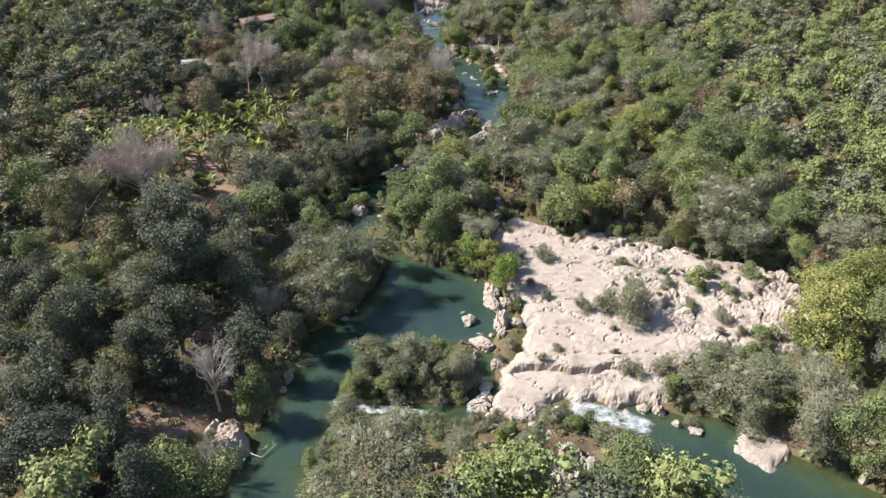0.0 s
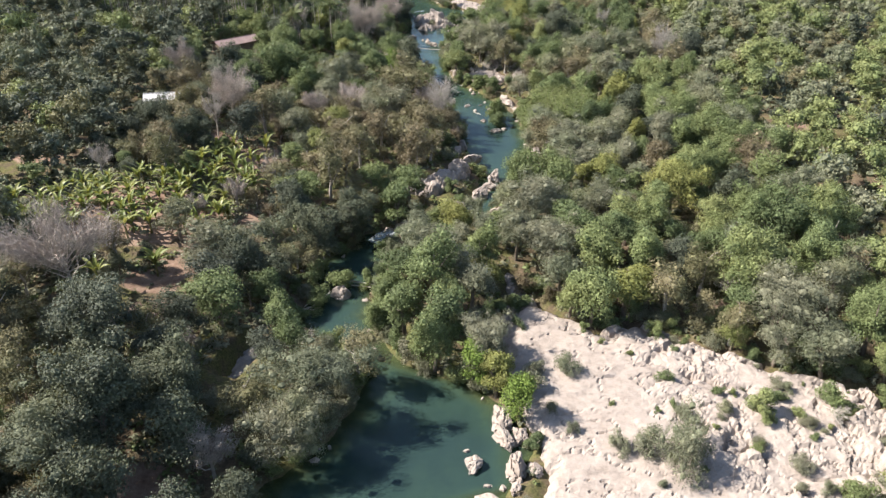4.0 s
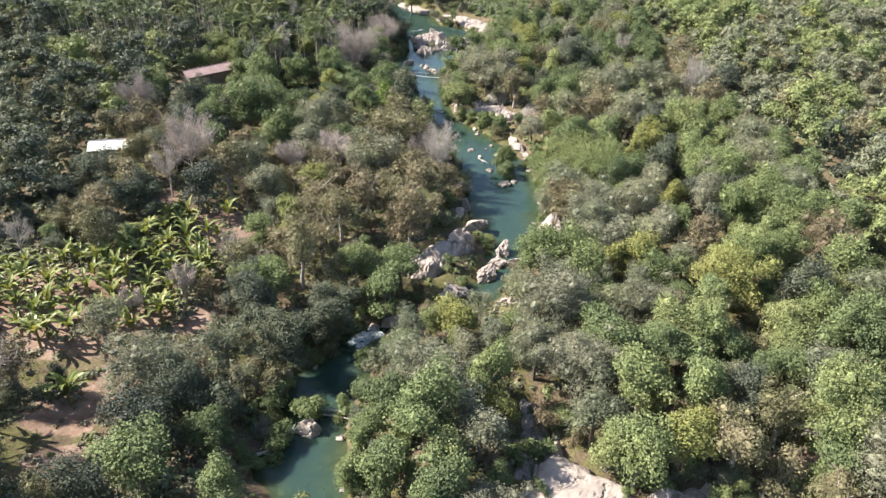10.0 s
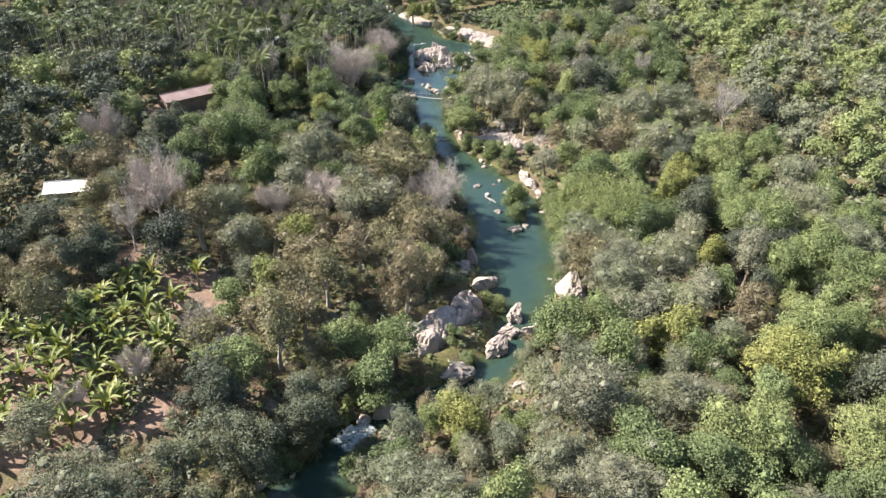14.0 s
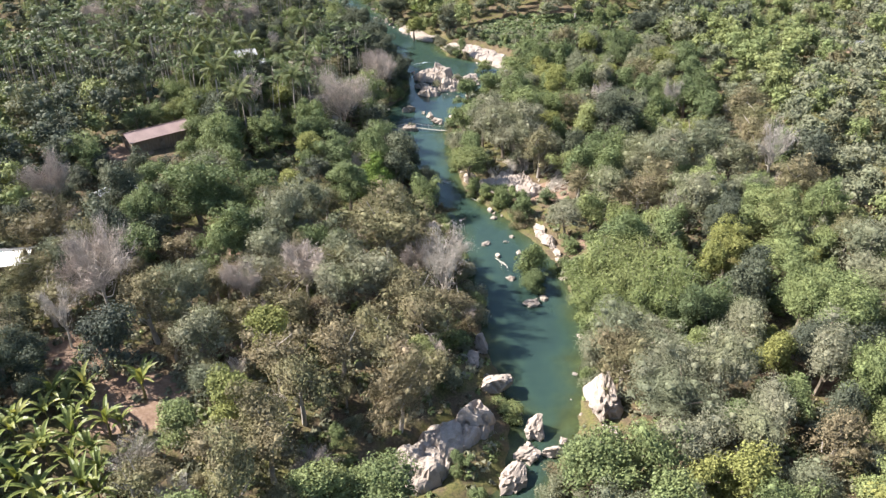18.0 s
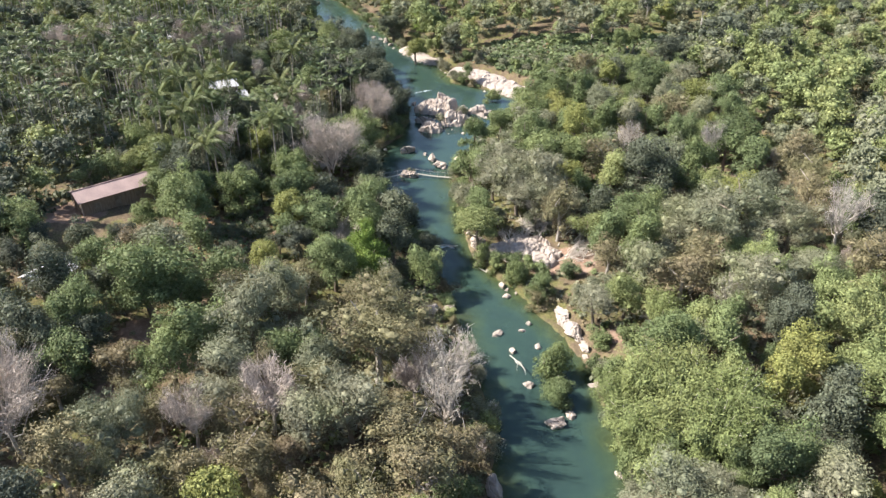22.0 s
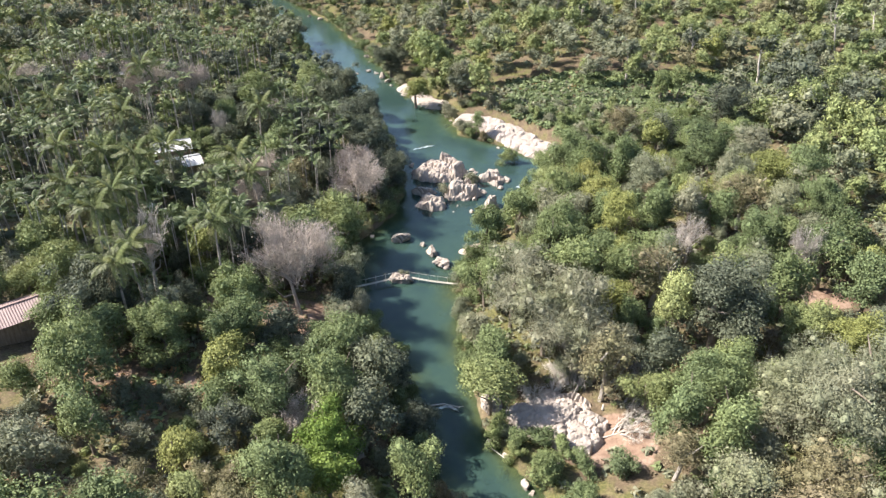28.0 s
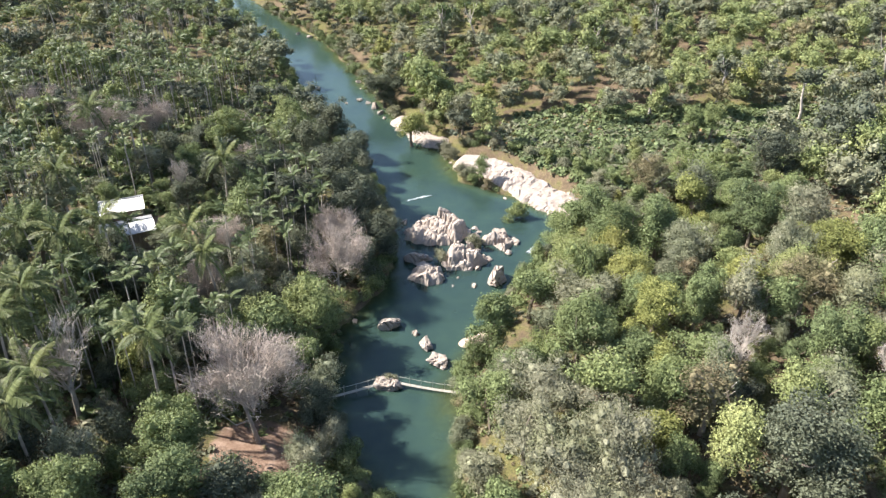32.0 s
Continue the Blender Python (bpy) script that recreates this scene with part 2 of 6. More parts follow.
def water_material():
    """Clear water: green and see-through in the shallows, dark and blue-green where it is deep."""
    m, n, l, b = nodes_of("river_water")
    big, mid = noise_node(n, l, 0.06, 3), noise_node(n, l, 0.35, 4)
    at = n.new("ShaderNodeAttribute")
    at.attribute_name = "deep"
    k = maths(n, l, "ADD", maths(n, l, "MULTIPLY", at.outputs["Fac"], 0.9), maths(n, l, "MULTIPLY", maths(n, l, "SUBTRACT", maths(n, l, "ADD", maths(n, l, "MULTIPLY", big, 0.6), maths(n, l, "MULTIPLY", mid, 0.4)), 0.5), 1.5))
    col = ramp_node(n, l, k, [(0.0, (0.066, 0.080, 0.040)), (0.35, (0.044, 0.072, 0.048)), (0.7, (0.030, 0.056, 0.044)), (1.0, (0.022, 0.042, 0.038))])
    l.new(col, b.inputs["Base Color"])
    b.inputs["Roughness"].default_value, b.inputs["IOR"].default_value, b.inputs["Specular IOR Level"].default_value = 0.07, 1.33, 0.5
    bump_node(n, l, b, noise_node(n, l, 2.2, 5, 0.6, (1, 0.7, 1)), 0.35, 0.10)
    tp, mx = n.new("ShaderNodeBsdfTransparent"), n.new("ShaderNodeMixShader")
    tp.inputs[0].default_value = (0.60, 0.74, 0.58, 1)
    l.new(ramp_node(n, l, k, [(0.0, (0.42, 0.42, 0.42)), (0.75, (0.86, 0.86, 0.86))]), mx.inputs[0])
    l.new(tp.outputs[0], mx.inputs[1])
    l.new(b.outputs[0], mx.inputs[2])
    l.new(mx.outputs[0], n["Material Output"].inputs["Surface"])
    return m


def foam_material():
    m, n, l, b = nodes_of("white_water")
    f = noise_node(n, l, 1.3, 7, 0.75, (0.7, 1.3, 1))
    b.inputs["Base Color"].default_value, b.inputs["Roughness"].default_value = (0.55, 0.60, 0.61, 1), 0.5
    at = n.new("ShaderNodeAttribute")
    at.attribute_name = "foam"
    k = ramp_node(n, l, maths(n, l, "MULTIPLY", f, at.outputs["Fac"]), [(0.33, (0, 0, 0)), (0.66, (0.9, 0.9, 0.9))])
    tp, mx = n.new("ShaderNodeBsdfTransparent"), n.new("ShaderNodeMixShader")
    l.new(k, mx.inputs[0])
    l.new(tp.outputs[0], mx.inputs[1])
    l.new(b.outputs[0], mx.inputs[2])
    l.new(mx.outputs[0], n["Material Output"].inputs["Surface"])
    bump_node(n, l, b, f, 0.8, 0.2)
    return m


EARTH, WATER, FOAM = ground_material(), water_material(), foam_material()


# ---- mesh helpers ----
RNG = np.random.default_rng(7)


def hash2(i, j, seed):
    v = np.sin(i * 127.1 + j * 311.7 + seed * 74.7) * 43758.5453
    return v - np.floor(v)


def vnoise(x, y, seed=0):
    """Smooth value noise in 0..1 with cells of one unit."""
    i, j = np.floor(x), np.floor(y)
    u, v = x - i, y - j
    u, v = u * u * (3 - 2 * u), v * v * (3 - 2 * v)
    a, b, c, d = hash2(i, j, seed), hash2(i + 1, j, seed), hash2(i, j + 1, seed), hash2(i + 1, j + 1, seed)
    return (a * (1 - u) + b * u) * (1 - v) + (c * (1 - u) + d * u) * v


def fbm(x, y, octaves=4, seed=0):
    s, k, w = 0, 1.0, 0.0
    for o in range(octaves):
        s = s + vnoise(x / k, y / k, seed + o) * k
        w, k = w + k, k * 0.5
    return s / w


def mesh_of(name, verts, faces, material, smooth=False):
    me = bpy.data.meshes.new(name)
    v = np.ascontiguousarray(verts, np.float32)
    if isinstance(faces, list):
        lens = np.array([len(f) for f in faces], np.int32)
        flat = np.fromiter(itertools.chain.from_iterable(faces), np.int32)
    else:
        lens = np.full(len(faces), faces.shape[1], np.int32)
        flat = np.ascontiguousarray(faces, np.int32).reshape(-1)
    me.vertices.add(len(v))
    me.vertices.foreach_set("co", v.reshape(-1))
    me.loops.add(len(flat))
    me.loops.foreach_set("vertex_index", flat)
    me.polygons.add(len(lens))
    me.polygons.foreach_set("loop_start", (np.cumsum(lens) - lens).astype(np.int32))
    me.update(calc_edges=True)
    if not smooth:
        me.shade_flat()
    me.materials.append(material)
    return me


def join(pieces):
    """Several (verts, faces) as one."""
    sizes = np.cumsum([0] + [len(v) for v, _ in pieces])
    vs = np.concatenate([np.asarray(v, float) for v, _ in pieces])
    if len({f.shape[1] if isinstance(f, np.ndarray) else -1 for _, f in pieces}) == 1 and isinstance(pieces[0][1], np.ndarray):
        return vs, np.concatenate([f + k for (_, f), k in zip(pieces, sizes)])
    fs = []
    for (_, f), k in zip(pieces, sizes):
        fs += (f + k).tolist() if isinstance(f, np.ndarray) else [[q + k for q in p] for p in f]
    return vs, fs


def part(name, data, parent, label=""):
    ob = new(name, data)
    ob.parent = parent
    return tagged(ob, label)


def unit(a):
    return a / np.maximum(np.linalg.norm(a, axis=-1, keepdims=True), 1e-9)


def kites(base, normal, axis, length, width, sag=0.0):
    """Leaves: four-cornered, each from its base along its axis."""
    axis = unit(axis)
    side = unit(np.cross(normal, axis))
    length, width = np.broadcast_to(length, len(base))[:, None], np.broadcast_to(width, len(base))[:, None]
    tip = base + axis * length
    tip[:, 2] -= sag * length[:, 0]
    mid = base + axis * length * 0.5
    v = np.stack([base, mid + side * width / 2, tip, mid - side * width / 2], 1).reshape(-1, 3)
    return v, np.arange(len(v)).reshape(-1, 4)


def leaflets(at, normal, axis, length, width):
    """Three-cornered leaves round their places."""
    axis = unit(axis)
    side = unit(np.cross(normal, axis)) * np.broadcast_to(width, len(at))[:, None] / 2
    axis = axis * np.broadcast_to(length, len(at))[:, None] / 2
    v = np.stack([at - axis - side, at - axis + side, at + axis], 1).reshape(-1, 3)
    return v, np.arange(len(v)).reshape(-1, 3)


def tube(points, radii, sides=6):
    """A tapered round bar along points."""
    p, r = np.asarray(points, float), np.asarray(radii, float)
    t = unit(np.gradient(p, axis=0))
    ref = np.where(np.abs(t[:, 2:3]) > 0.9, [[1.0, 0, 0]], [[0, 0, 1.0]])
    a = unit(np.cross(t, ref))
    b = np.cross(t, a)
    ang = np.linspace(0, 2 * np.pi, sides, endpoint=False)
    v = (p[:, None] + r[:, None, None] * (np.cos(ang)[None, :, None] * a[:, None] + np.sin(ang)[None, :, None] * b[:, None])).reshape(-1, 3)
    f = [[k * sides + i, k * sides + (i + 1) % sides, (k + 1) * sides + (i + 1) % sides, (k + 1) * sides + i] for k in range(len(p) - 1) for i in range(sides)]
    f.append([(len(p) - 1) * sides + i for i in range(sides)])
    return v, f


def ico(subdiv):
    bm = bmesh.new()
    bmesh.ops.create_icosphere(bm, subdivisions=subdiv, radius=1)
    v = np.array([q.co[:] for q in bm.verts])
    f = np.array([[q.index for q in p.verts] for p in bm.faces])
    bm.free()
    return v, f


ICO1, ICO3, ICO4 = ico(1), ico(3), ico(4)


def directions(n, rng, low=-1.0):
    z = rng.uniform(low, 1, n)
    a = rng.uniform(0, 2 * np.pi, n)
    s = np.sqrt(1 - z * z)
    return np.stack([s * np.cos(a), s * np.sin(a), z], 1)


# ---- the lie of the land ----
# the river's two edges at each distance
RIVER_Y = [20, 48, 55, 62, 68, 73, 75, 80, 86, 90, 93, 97, 103, 110, 116, 121, 125, 128, 132, 136, 140, 146, 151, 157, 164, 173, 181, 189, 197, 204, 209, 215, 225, 234, 244, 253, 261, 268, 276, 284, 290, 303, 315, 322, 333, 353, 380, 399, 440, 520, 900]
RIVER_L = [-30, -22, -21, -19, -18, -18.5, -17, -12.5, -10, -9, -9.8, -15, -19.3, -17.5, -19, -13.5, -13, -6.5, -2, 3.5, 6.5, 7, 7, 5.5, 4, 3.1, 2.2, 0.8, -1.9, -4, -5.5, -7.5, -12.5, -16.8, -16, -12, -11, -11.5, -13.5, -15.5, -19, -27, -32.5, -35.5, -39, -46.5, -60, -73, -100, -152, -392]
RIVER_R = [-18, -13.5, -13, -11, -10, 3, 8.6, 9.2, 7.6, 3, -4.5, -7, -9.8, -10, -9, -8.5, -7, 1.5, 6.5, 9.7, 11, 13.5, 15, 16.4, 18, 17.3, 16.5, 12.5, 8.2, 3.8, 2.8, 1.2, 0.3, -1, 3.5, 7, 10.5, 14, 17, 8, -1, -4, -11, -15.5, -20.5, -29, -41, -53, -80, -130, -367]


def seg_dist(x, y, pts):
    """Distance to a line of points."""
    best = np.full(np.shape(x), 1e9)
    for (ax, ay), (bx, by) in zip(pts, pts[1:]):
        k = np.clip(((x - ax) * (bx - ax) + (y - ay) * (by - ay)) / ((bx - ax) ** 2 + (by - ay) ** 2), 0, 1)
        best = np.minimum(best, np.hypot(x - ax - k * (bx - ax), y - ay - k * (by - ay)))
    return best


def beyond(x, y, pts):
    """How far all the places lie outside an outline's bounds, at least."""
    px, py = [p[0] for p in pts], [p[1] for p in pts]
    return max(np.min(x) - max(px), min(px) - np.max(x), np.min(y) - max(py), min(py) - np.max(y))


def poly_depth(x, y, pts):
    """Metres inside a closed outline (minus: outside)."""
    ins = np.zeros(np.shape(x), bool)
    for (ax, ay), (bx, by) in zip(pts, pts[1:] + pts[:1]):
        ins ^= ((ay > y) != (by > y)) & (x < (bx - ax) * (y - ay) / (by - ay + 1e-9) + ax)
    d = seg_dist(x, y, pts + pts[:1])
    return np.where(ins, d, -d)


SLAB = [(4.4, 59), (6.0, 66), (8.8, 71), (10.4, 77), (9.2, 84), (7.0, 90), (7.6, 99), (11, 108), (14, 104), (19, 100), (25, 101), (32, 97.5), (39, 92), (49, 88.5), (51, 77), (44, 70), (35, 69), (27.5, 66.5), (26.5, 61.5), (19, 61), (14, 61.5), (10, 58)]
LEDGE = [(-4, 296.5), (1.0, 293), (5.2, 287), (10, 281.3), (14.5, 276.8), (19.5, 276), (21, 281), (16.5, 287.5), (11.5, 294), (6, 300), (-1, 301.5)]
SHELF = [(-2.5, 303.8), (-6.5, 305), (-10.2, 307), (-13.2, 311.5), (-16.8, 318), (-17, 322), (-13.5, 323.5), (-9.8, 317.5), (-6, 312.5), (-2.5, 309)]
SPIT = [(29.5, 55), (30.8, 52.3), (34, 51.6), (37.3, 54), (36.8, 57.2), (33, 58)]


CRAG_W = [(-26.5, 56.5), (-24, 53.2), (-21, 52.2), (-19.2, 54), (-20, 57), (-22, 58.5), (-25, 58.8)]
CRAG_S = [(9.5, 48), (10, 53.5), (12, 55), (16, 54), (17, 51), (14, 48.5)]
PILE_A = [(-9.8, 268), (-9, 273), (-5, 276.5), (-1.5, 275.5), (0.8, 270.5), (-1, 267), (-5, 266.8)]
PILE_B = [(-4, 261.5), (-2, 266.5), (2.2, 265.5), (3.2, 262), (1, 259.6), (-2.4, 259.8)]
PILE_C = [(-8.2, 257), (-6.4, 260.5), (-2.8, 259.2), (-2.4, 256), (-5, 254.6)]
PILE_D = [(2.5, 268), (3.8, 272.5), (6.6, 271.6), (8.4, 268), (6.2, 265.4)]
CRAG_E = [(4.2, 206.5), (5.6, 209.6), (9.5, 211.5), (14, 210.5), (17, 207), (16, 202.5), (12, 200.5), (9, 202), (6.2, 204)]
RAMP = [(-26.5, 89), (-25.5, 95.5), (-22.5, 99), (-20.8, 97.5), (-22, 92), (-23.5, 88)]
BLOCK = [(-7, 137.5), (-6, 142), (-2, 145.8), (2.6, 147.5), (4.2, 145), (1.6, 141.5), (0.2, 137.8), (-3, 136)]
STRAND = [(12.2, 192.5), (14.5, 192.5), (17.6, 186), (18.3, 182), (16.2, 181.5), (14.4, 185.5), (12.8, 189.5)]
CHANNEL = [(7.2, 101), (8.2, 107), (9, 112.5), (11.5, 113), (12.3, 107), (11, 101.5)]
ROCKY = [SLAB, LEDGE, SHELF, SPIT, CRAG_W, CRAG_S, PILE_A, PILE_B, PILE_C, PILE_D, CRAG_E, RAMP, BLOCK, STRAND, CHANNEL]


SIDE_STREAM = [(5.2, 76), (4.8, 70), (5.0, 65), (3.0, 60.5), (-3, 60.5), (-12, 60)]
LOWER_POOL = [(15, 60.2), (20, 58.8), (25, 54), (30, 48), (37, 42), (43, 22), (40, -90)]
POOL_BEHIND = [(40.5, 52), (43.5, 60)]


def shore(x, y):
    """Metres from the water's edge: more than nought on land."""
    x, y = np.asarray(x, float), np.asarray(y, float)
    w = (fbm(x / 3.0, y / 3.0, 3, 5) - 0.5) * 2.6
    d = np.maximum(np.interp(y, RIVER_Y, RIVER_L) - x, x - np.interp(y, RIVER_Y, RIVER_R)) + w
    d = np.minimum(d, seg_dist(x, y, SIDE_STREAM) - 1.5 + w * 0.5)
    d = np.minimum(d, seg_dist(x, y, LOWER_POOL) - np.interp(x, [15, 20, 25, 30, 37], [1.0, 2.5, 4.6, 7.8, 9.0]) + w * 0.5)
    return np.minimum(d, seg_dist(x, y, POOL_BEHIND) - 1.6 + w * 0.4)


def land(x, y):
    """The ground's height; the water lies at nought."""
    x, y = np.asarray(x, float), np.asarray(y, float)
    d = shore(x, y)
    out = np.maximum(d, 0)
    for pts in (SLAB, CRAG_E):
        if beyond(x, y, pts) > 70:
            continue
        out = np.minimum(out, 1.2 + 0.75 * np.maximum(-poly_depth(x, y, pts), 0))
    h = 1.5 * (1 - np.exp(-out / 2.5)) + 0.095 * np.minimum(np.maximum(out - 3, 0), 45) + (fbm(x / 11, y / 11, 4, 30) - 0.5) * 2.0 * np.clip(out / 5, 0, 1)
    for pts in ROCKY:
        if beyond(x, y, pts) > 2:
            continue
        k = np.clip(poly_depth(x, y, pts) / 1.6 + 0.2, 0, 1)
        h = h * (1 - k) + 0.05 * k
    bed = -1.7 * (1 - np.exp(np.minimum(d, 0) / 2.2)) + (fbm(x / 2.5, y / 2.5, 3, 60) - 0.5) * 0.7
    return np.where(d > 0, h + 0.05, np.minimum(bed, 0.05))


# where earth lies open: x, y, half-width, half-depth
CLEARINGS = [(-33, 145.5, 7, 6), (-41, 152, 4.5, 4), (-29.5, 124.5, 4, 3.5), (-39.6, 106.3, 5, 3.5), (-36.3, 100.5, 4, 3), (-28.6, 73, 4, 3), (-71.6, 142, 6, 3), (-48, 78.4, 5.5, 3), (-49.5, 66.8, 4.5, 3.5), (-36, 112, 5, 3.5), (-28.4, 56.8, 5.5, 3),
             (-37, 180, 4.5, 3), (-32, 176, 4, 3), (-36, 168.7, 3, 3), (-20.5, 222, 6, 4.5), (-33, 205.5, 8, 5), (15.5, 203, 7, 5), (47.5, 225.7, 5, 3), (-30.8, 224.3, 4, 3), (42.4, 150, 4, 2.5), (71.5, 160.3, 4, 3), (22.5, 184.5, 6, 2), (-47, 124, 17, 11), (36, 103, 4, 2), (-57.3, 207.5, 6, 4), (-45.8, 263.5, 7, 5)]
MEADOWS = [(15, 306, 12, 9), (38, 299.5, 21, 7), (60, 303.5, 15, 6), (-33, 204.5, 8, 6)]
# scrub that stays low
SCRUB = [(32, 288, 42, 8), (14, 296, 14, 9), (-33, 197, 8, 6), (47.5, 221, 5, 4), (-9.5, 141, 5, 6)]


def inside(x, y, ellipses, grow=0.0):
    """How deep a place lies in the nearest ellipse: 1 at its middle, 0 at its rim and outside."""
    best = np.zeros(np.shape(x))
    for cx, cy, rx, ry in ellipses:
        best = np.maximum(best, 1 - np.hypot((x - cx) / (rx + grow), (y - cy) / (ry + grow)))
    return best


def make_ground():
    xs = np.unique(np.round(np.concatenate([np.linspace(-3000, -240, 10), np.arange(-240, -70, 3.0), np.arange(-70, 60, 0.75), np.arange(60, 240, 3.0), np.linspace(240, 3000, 10)]), 3))
    ys = np.unique(np.round(np.concatenate([np.linspace(-600, -90, 6), np.arange(-90, 20, 2.5), np.arange(20, 330, 0.8), np.arange(330, 520, 2.0), np.linspace(520, 4500, 14)]), 3))
    x, y = np.meshgrid(xs, ys)
    z = land(x, y)
    n = len(xs)
    i = np.arange(len(ys) - 1)[:, None] * n + np.arange(n - 1)[None]
    me = mesh_of("ground", np.stack([x, y, z], -1).reshape(-1, 3), np.stack([i, i + 1, i + n + 1, i + n], -1).reshape(-1, 4), EARTH, True)
    bare = np.clip(inside(x, y, CLEARINGS) * 2.6 + (fbm(x / 4.5, y / 4.5, 3, 41) - 0.5) * 1.5 * (inside(x, y, CLEARINGS) > 0), 0, 1) * (1 - np.clip(inside(x, y, [(-33, 205, 9, 7)]) * 1.0, 0, 0.5))
    me.attributes.new("bare", "FLOAT", "POINT").data.foreach_set("value", bare.reshape(-1).astype(np.float32))
    bed = np.clip(0.15 - shore(x, y) / 0.6, 0, 1)
    me.attributes.new("bed", "FLOAT", "POINT").data.foreach_set("value", bed.reshape(-1).astype(np.float32))
    tagged(new("ground", me), "brown leaf-littered forest ground with patches of bare reddish earth", "ground", kind="structure")


def make_water():
    xs, ys = np.arange(-160, 62, 1.0), np.arange(-90, 560, 1.0)
    x, y = np.meshgrid(xs, ys)
    n = len(xs)
    d = shore(x, y)
    i = np.arange(len(ys) - 1)[:, None] * n + np.arange(n - 1)[None]
    q = np.stack([i, i + 1, i + n + 1, i + n], -1).reshape(-1, 4)
    q = q[(d.reshape(-1)[q] < 3.0).any(1)]
    used, inv = np.unique(q, return_inverse=True)
    me = mesh_of("water", np.stack([x, y, 0 * x], -1).reshape(-1, 3)[used], inv.reshape(-1, 4), WATER, True)
    me.attributes.new("deep", "FLOAT", "POINT").data.foreach_set("value", np.clip(-d / 4.5, 0, 1).reshape(-1)[used].astype(np.float32))
    tagged(new("water", me), "clear green-blue river water with faint ripples", "water", kind="structure")


make_ground()
make_water()


# ---- rock shelves ----
def blocks(x, y, size, seed):
    """Broken rock: leaning blocks with clefts between them. Gives height in 0..1 and cleft depth."""
    best, second = np.full(np.shape(x), 1e9), np.full(np.shape(x), 1e9)
    h = np.zeros(np.shape(x))
    i0, j0 = np.floor(x / size), np.floor(y / size)
    for di in (-1, 0, 1):
        for dj in (-1, 0, 1):
            i, j = i0 + di, j0 + dj
            px, py = (i + hash2(i, j, seed)) * size, (j + hash2(i, j, seed + 1)) * size
            d = np.hypot(x - px, y - py)
            top = hash2(i, j, seed + 2) + (hash2(i, j, seed + 3) - 0.5) * (x - px) / size * 1.1 + (hash2(i, j, seed + 4) - 0.5) * (y - py) / size * 1.1
            nearer = d < best
            second = np.where(nearer, best, np.minimum(second, d))
            h = np.where(nearer, top, h)
            best = np.where(nearer, d, best)
    return h, np.exp(-((second - best) / (0.16 * size)) ** 2)


def slab_height(x, y, pts, top, seed, broken=0.0):
    """Bedded rock: smooth plates with a few long steps and cracks, broken into blocks towards its rim."""
    warp = (fbm(x / 2.2, y / 2.2, 4, seed + 3) - 0.5) * 2.6
    d = poly_depth(x, y, pts) + warp
    edge = 1 - np.exp(-np.maximum(d, 0) / 0.6)
    lean = y - pts[0][1] - 14
    k = (fbm(x / 17, y / 9, 3, seed) * 2.6 + 0.05 * lean) / 0.55
    f = k - np.floor(k)
    plate = (np.floor(k) + np.clip(f * 7, 0, 1) * 0.75 + f * 0.25) * 0.55
    crack = np.abs(fbm(x / 7 + 3, y / 3.2, 4, seed + 7) - 0.5)
    h = top * 0.5 + plate * 0.36 * min(1.0, top) - 0.26 * np.exp(-(crack / 0.010) ** 2) + (fbm(x / 3.4, y / 2.6, 4, seed + 17) - 0.5) * 0.42
    bh, cl = blocks(x + warp * 0.3, y + warp * 0.2, 2.3, seed + 31)
    bh2, cl2 = blocks(x + warp * 0.2, y, 0.95, seed + 41)
    rubble = top * 0.45 + bh * top * 0.75 - cl * 0.55 + bh2 * 0.4 - cl2 * 0.25
    m = np.clip(1.2 - d / 1.8, 0, 1) * np.clip(fbm(x / 4, y / 4, 2, seed + 23) * 5 - 1.8, 0, 1)
    m = np.maximum(m, np.clip(fbm(x / 9, y / 9, 2, seed + 27) * 6 - 3.9, 0, 1) * 0.7)
    m = np.maximum(m, broken)
    if pts is SLAB:
        back = np.clip((x + 0.5 * (y - 80) - 25) / 5, 0, 1)
        m = np.maximum(m * (0.35 + 0.65 * back), back * np.clip(fbm(x / 5, y / 5, 3, 211) * 4.5 - 1.7, 0, 0.8))
    h = h * (1 - m) + rubble * m
    if pts is SLAB:
        # the long open joint across the lower shelf, with the upper bed standing higher
        j = y - (66.3 + 0.35 * np.sin(x * 0.7) + (fbm(x / 1.5, y * 0, 3, 201) - 0.5) * 0.7)
        on = np.clip((x - 7.5) / 1.5, 0, 1) * np.clip((26 - x) / 3, 0, 1)
        h = h + on * (0.35 * np.clip(j / 0.3, 0, 1) * np.exp(-np.maximum(j, 0) / 7) - 1.1 * np.exp(-(j / 0.30) ** 2))
    return np.where(d > -0.2, -0.9 + (np.maximum(h, 0.05) + 0.9) * edge, -9.0)


